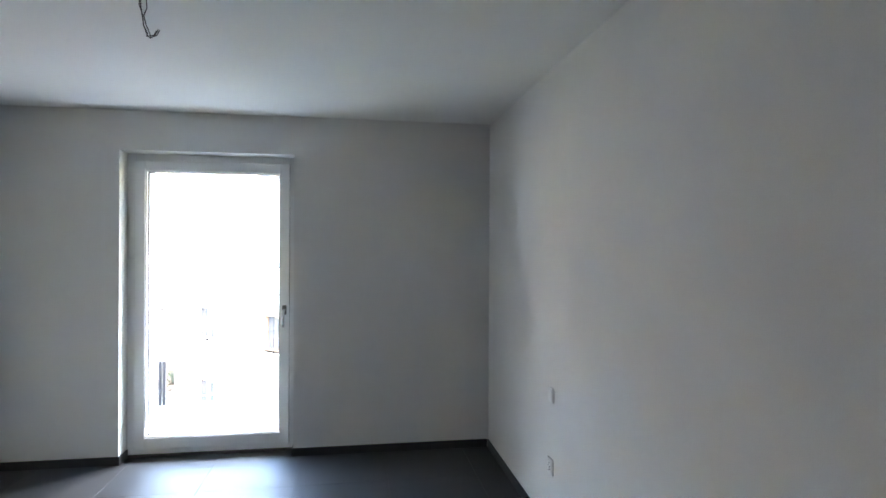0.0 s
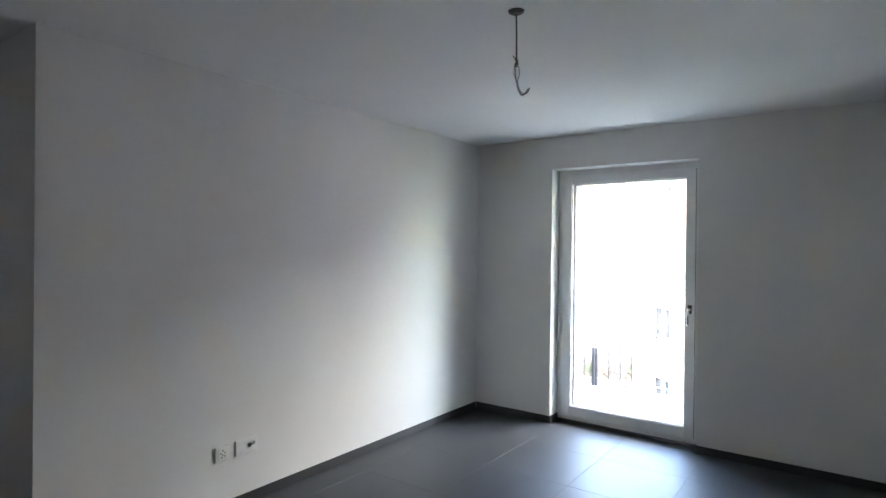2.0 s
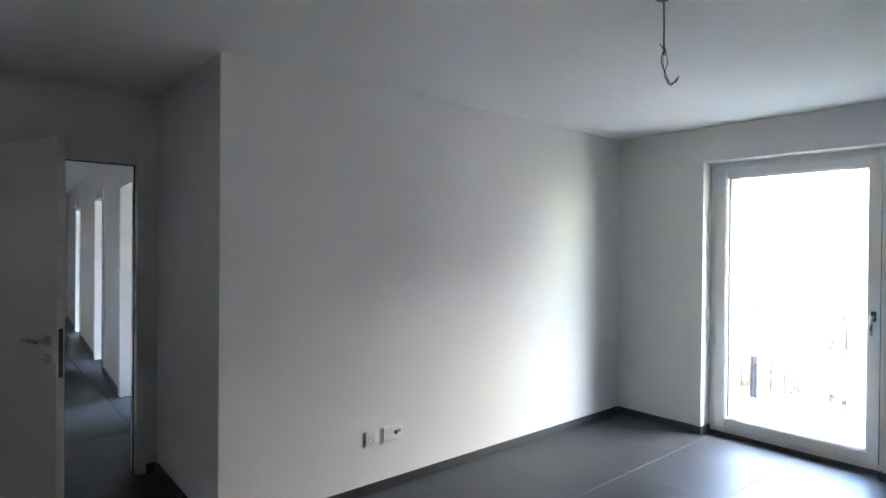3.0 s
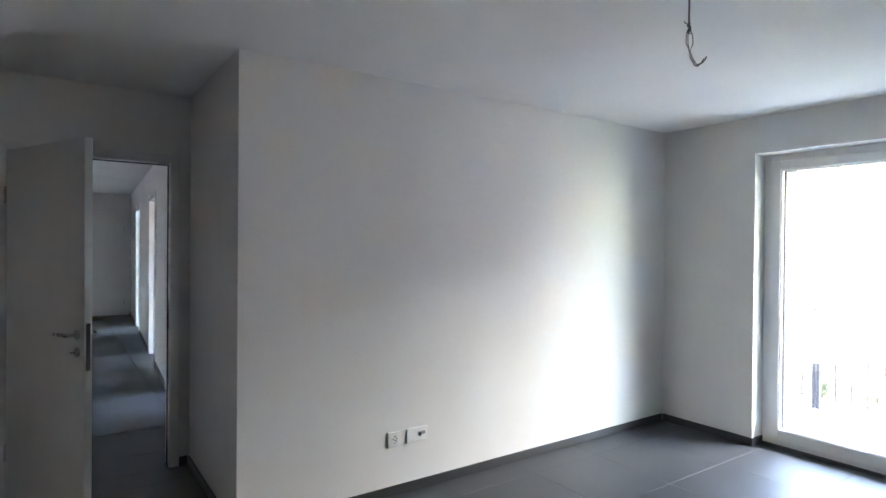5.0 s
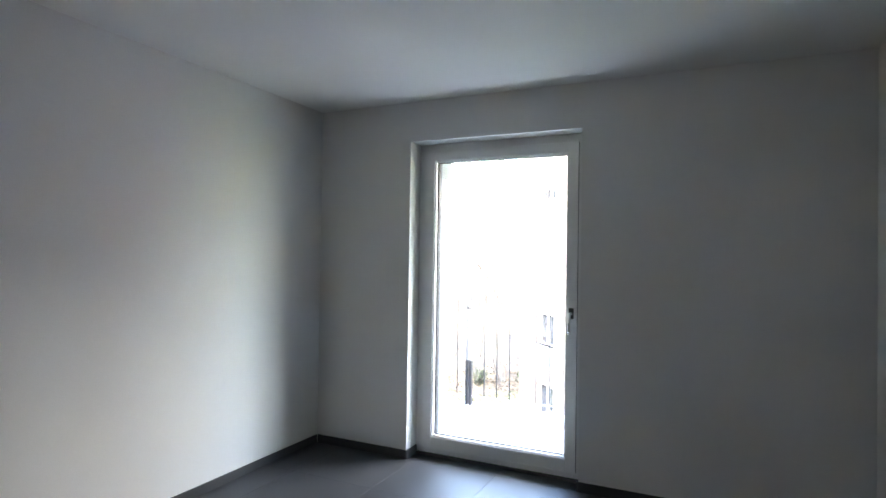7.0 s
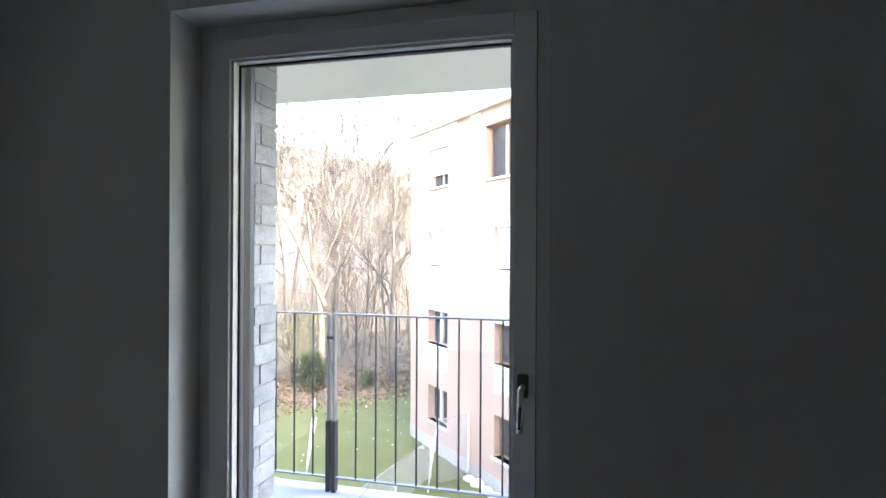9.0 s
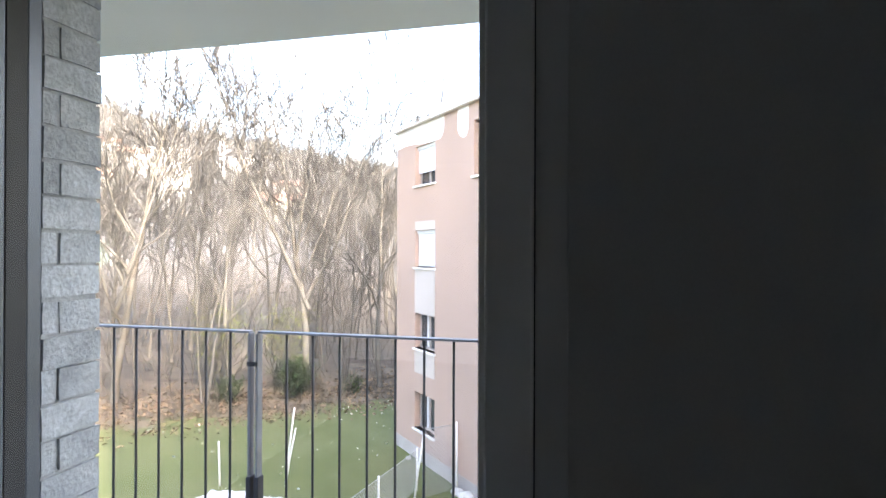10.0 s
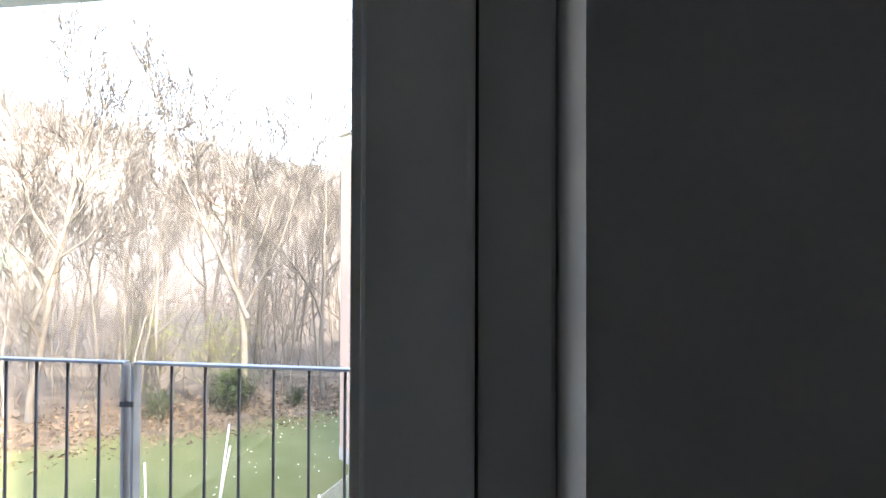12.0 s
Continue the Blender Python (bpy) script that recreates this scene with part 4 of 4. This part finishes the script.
# ---- garden things ----
def chain_fence(points, height, label):
    top = group_of("chain_link_fence", label, "fence", "garden fences")
    for (x0, y0), (x1, y1) in zip(points, points[1:]):
        a, b = Vector((x0, y0, GROUND)), Vector((x1, y1, GROUND))
        way, span = (b - a).normalized(), (b - a).length
        bm = bmesh.new()
        n = int((span + height) / 0.11)
        for k in range(n):
            for s in (1, -1):
                u = k * 0.11 - height if s > 0 else k * 0.11
                ends = []
                for z in (0.03, height):
                    ends.append((u + s * (z if s > 0 else z), z))
                (u0, z0), (u1, z1) = ends
                lo, hi = 0.0, 1.0
                for edge, keep in ((0.0, 1), (span, -1)):
                    f = (edge - u0) / (u1 - u0) if u1 != u0 else 0
                    if (u1 > u0) == (keep > 0):
                        lo = max(lo, f)
                    else:
                        hi = min(hi, f)
                if hi - lo > 0.02:
                    p, q = (a + way * (u0 + (u1 - u0) * f) + Vector((0, 0, z0 + (z1 - z0) * f)) for f in (lo, hi))
                    tube(bm, [p, q], 0.006, 3, False)
        tube(bm, [a + Vector((0, 0, height)), b + Vector((0, 0, height))], 0.012, 5)
        part("mesh", bm, WIRE, top)
        for k in range(int(span / 2.2) + 1):
            p = a + way * min(span, k * 2.2)
            bm = bmesh.new()
            tube(bm, [p - Vector((0, 0, 0.2)), p + Vector((0, 0, height + 0.06))], 0.03, 8)
            part("post", bm, WHITEP, top)


chain_fence([(-5.95, 15.0), (-6.75, 10.4)], 1.15, "grey chain-link garden fence with white posts")
chain_fence([(-4.85, 15.3), (-5.65, 14.5)], 1.9, "tall chain-link gate beside the pink house")


def stake(x, y, length, dx, dy, label):
    bm = bmesh.new()
    tube(bm, [(0, 0, -0.2), (dx * 0.5, dy * 0.5, length * 0.5), (dx, dy, length)], [0.028, 0.026, 0.024], 8)
    ob = thing("garden_stake", bm, WHITEP, label, "stake", "white garden stakes")
    ob.location = (x, y, GROUND)


stake(-9.9, 14.6, 2.2, 0.25, 0.1, "white leaning stake standing in the lawn")
stake(-9.75, 14.3, 1.7, 0.3, 0.1, "shorter white stake leaning in the lawn")
stake(-11.6, 13.9, 1.3, -0.05, 0.0, "short white stake standing in the lawn")
stake(-5.75, 13.9, 2.0, 0.28, 0.1, "white stake leaning beside the fence")


def tarpaulin(x, y):
    bm = bmesh.new()
    bmesh.ops.create_grid(bm, x_segments=40, y_segments=40, size=1.0)
    for v in bm.verts:
        r = math.hypot(v.co.x, v.co.y)
        v.co.z = 0.3 * max(0, 1 - r * r * 0.85) + 0.10 * noise.noise((v.co.x * 3, v.co.y * 3, 1)) + 0.04 * noise.noise((v.co.x * 9, v.co.y * 9, 4)) + 0.03
        v.co.x, v.co.y = v.co.x * (1.15 + 0.1 * noise.noise((v.co.y * 2, 0, 2))), v.co.y * 0.9
        v.co.z = max(v.co.z, 0.02)
    for f in bm.faces:
        f.smooth = True
    made = bmesh.ops.solidify(bm, geom=bm.faces[:], thickness=0.01)
    ob = thing("plastic_sheet", bm, SHEET, "crumpled white plastic sheet over a heap on the lawn", "sheet")
    ob.location = (x, y, GROUND + 0.02)


tarpaulin(-10.4, 12.6)


def boulder(x, y, s, seed):
    bm = bmesh.new()
    bmesh.ops.create_icosphere(bm, subdivisions=3, radius=1)
    for v in bm.verts:
        v.co *= 1 + 0.25 * noise.noise(v.co * 1.3 + Vector((seed, 0, 0)))
        v.co = Vector((v.co.x * s, v.co.y * s * 0.8, v.co.z * s * 0.6))
    for f in bm.faces:
        f.smooth = True
    ob = thing("boulder", bm, STONE, "pale rounded boulder at the house's foot", "stone", "boulders by the house")
    ob.location = (x, y, GROUND + s * 0.3)


for k, (x, y, s) in enumerate(((-4.75, 15.0, 0.2), (-4.45, 14.75, 0.24), (-4.1, 14.35, 0.2), (-3.8, 14.0, 0.22), (-6.9, 17.3, 0.1))):
    boulder(x, y, s, k * 3.1)


# ---- pieces: floor tiles, balcony slabs, bricks ----
def pieces(name, rects, z0, z1, mat, parent, gap, bevel):
    """Square pieces that share meshes by size, laid at z1."""
    cache = {}
    for x0, y0, x1, y1 in rects:
        w, d = round(x1 - x0 - gap, 3), round(y1 - y0 - gap, 3)
        if w < 0.02 or d < 0.02:
            continue
        if (w, d) not in cache:
            bm = bmesh.new()
            box(bm, -w / 2, -d / 2, 0, w / 2, d / 2, z1 - z0)
            top_edges = [e for e in bm.edges if all(v.co.z > 0.5 * (z1 - z0) for v in e.verts)]
            bmesh.ops.bevel(bm, geom=top_edges, offset=bevel, segments=1, affect="EDGES")
            cache[w, d] = mesh_of(name, bm, mat)
        ob = new(name, cache[w, d])
        ob.location, ob.parent = ((x0 + x1) / 2, (y0 + y1) / 2, z0), parent


def cut(x0, y0, x1, y1, ox, oy, sx, sy):
    out = []
    i0, j0 = math.floor((x0 - ox) / sx), math.floor((y0 - oy) / sy)
    for i in range(i0, math.ceil((x1 - ox) / sx)):
        for j in range(j0, math.ceil((y1 - oy) / sy)):
            a, b, c, d = max(x0, ox + i * sx), max(y0, oy + j * sy), min(x1, ox + (i + 1) * sx), min(y1, oy + (j + 1) * sy)
            if c - a > 0.02 and d - b > 0.02:
                out.append((a, b, c, d))
    return out


floor_ob = bpy.data.objects["floor"]
GX, GY, GS = -2.61, -0.54, 0.6
pieces("tile", cut(XL, YB, 0, 0, GX, GY, GS, GS) + cut(XD, YB, XL, YN, GX, GY, GS, GS) + cut(A, 0, B, 0.147, GX, 0, GS, GS)
       + cut(CX, CY0, XD, CY1 + 0.45, GX, GY, GS, GS), -0.012, 0.0, TILE, floor_ob, 0.0015, 0.0005)
pieces("slab", cut(-5.2, 0.504, 0.6, 1.78, -1.9, 0.504, 0.8, 0.638), -0.054, -0.035, CONC, bpy.data.objects["balcony_slab"], 0.006, 0.002)


def brick_mesh(w, d, h, seed):
    bm = bmesh.new()
    box(bm, -w / 2, -d / 2, 0, w / 2, d / 2, h)
    bmesh.ops.subdivide_edges(bm, edges=bm.edges[:], cuts=1, use_grid_fill=True)
    for v in bm.verts:
        v.co += 0.0032 * Vector((noise.noise(v.co * 23 + Vector((seed, 0, 0))), noise.noise(v.co * 23 + Vector((0, seed, 5))), noise.noise(v.co * 19 + Vector((9, 0, seed)))))
    return mesh_of("brick", bm, BRICK)


core = bpy.data.objects["facade_core"]
rng = random.Random(17)
SIZES = {"long": (0.24, 0.150), "head": (0.24, 0.107), "stub": (0.24, 0.036)}
variants = {k: [brick_mesh(w, d, 0.0685, 3.7 * i + 11) for i in range(7)] for k, (w, d) in SIZES.items()}
course, z, n = 0.0765, -0.05, 0
while z < 2.36:
    rows = (("long", 0.425),) if n % 2 == 0 else (("stub", 0.369), ("head", 0.4475))
    for kind, y in rows:
        ob = new("brick", rng.choice(variants[kind]))
        ob.location = (-2.588 - 0.12 + rng.uniform(-0.003, 0.003), y + rng.uniform(-0.002, 0.002), z + rng.uniform(-0.002, 0.002))
        ob.parent = core
    z += course
    n += 1
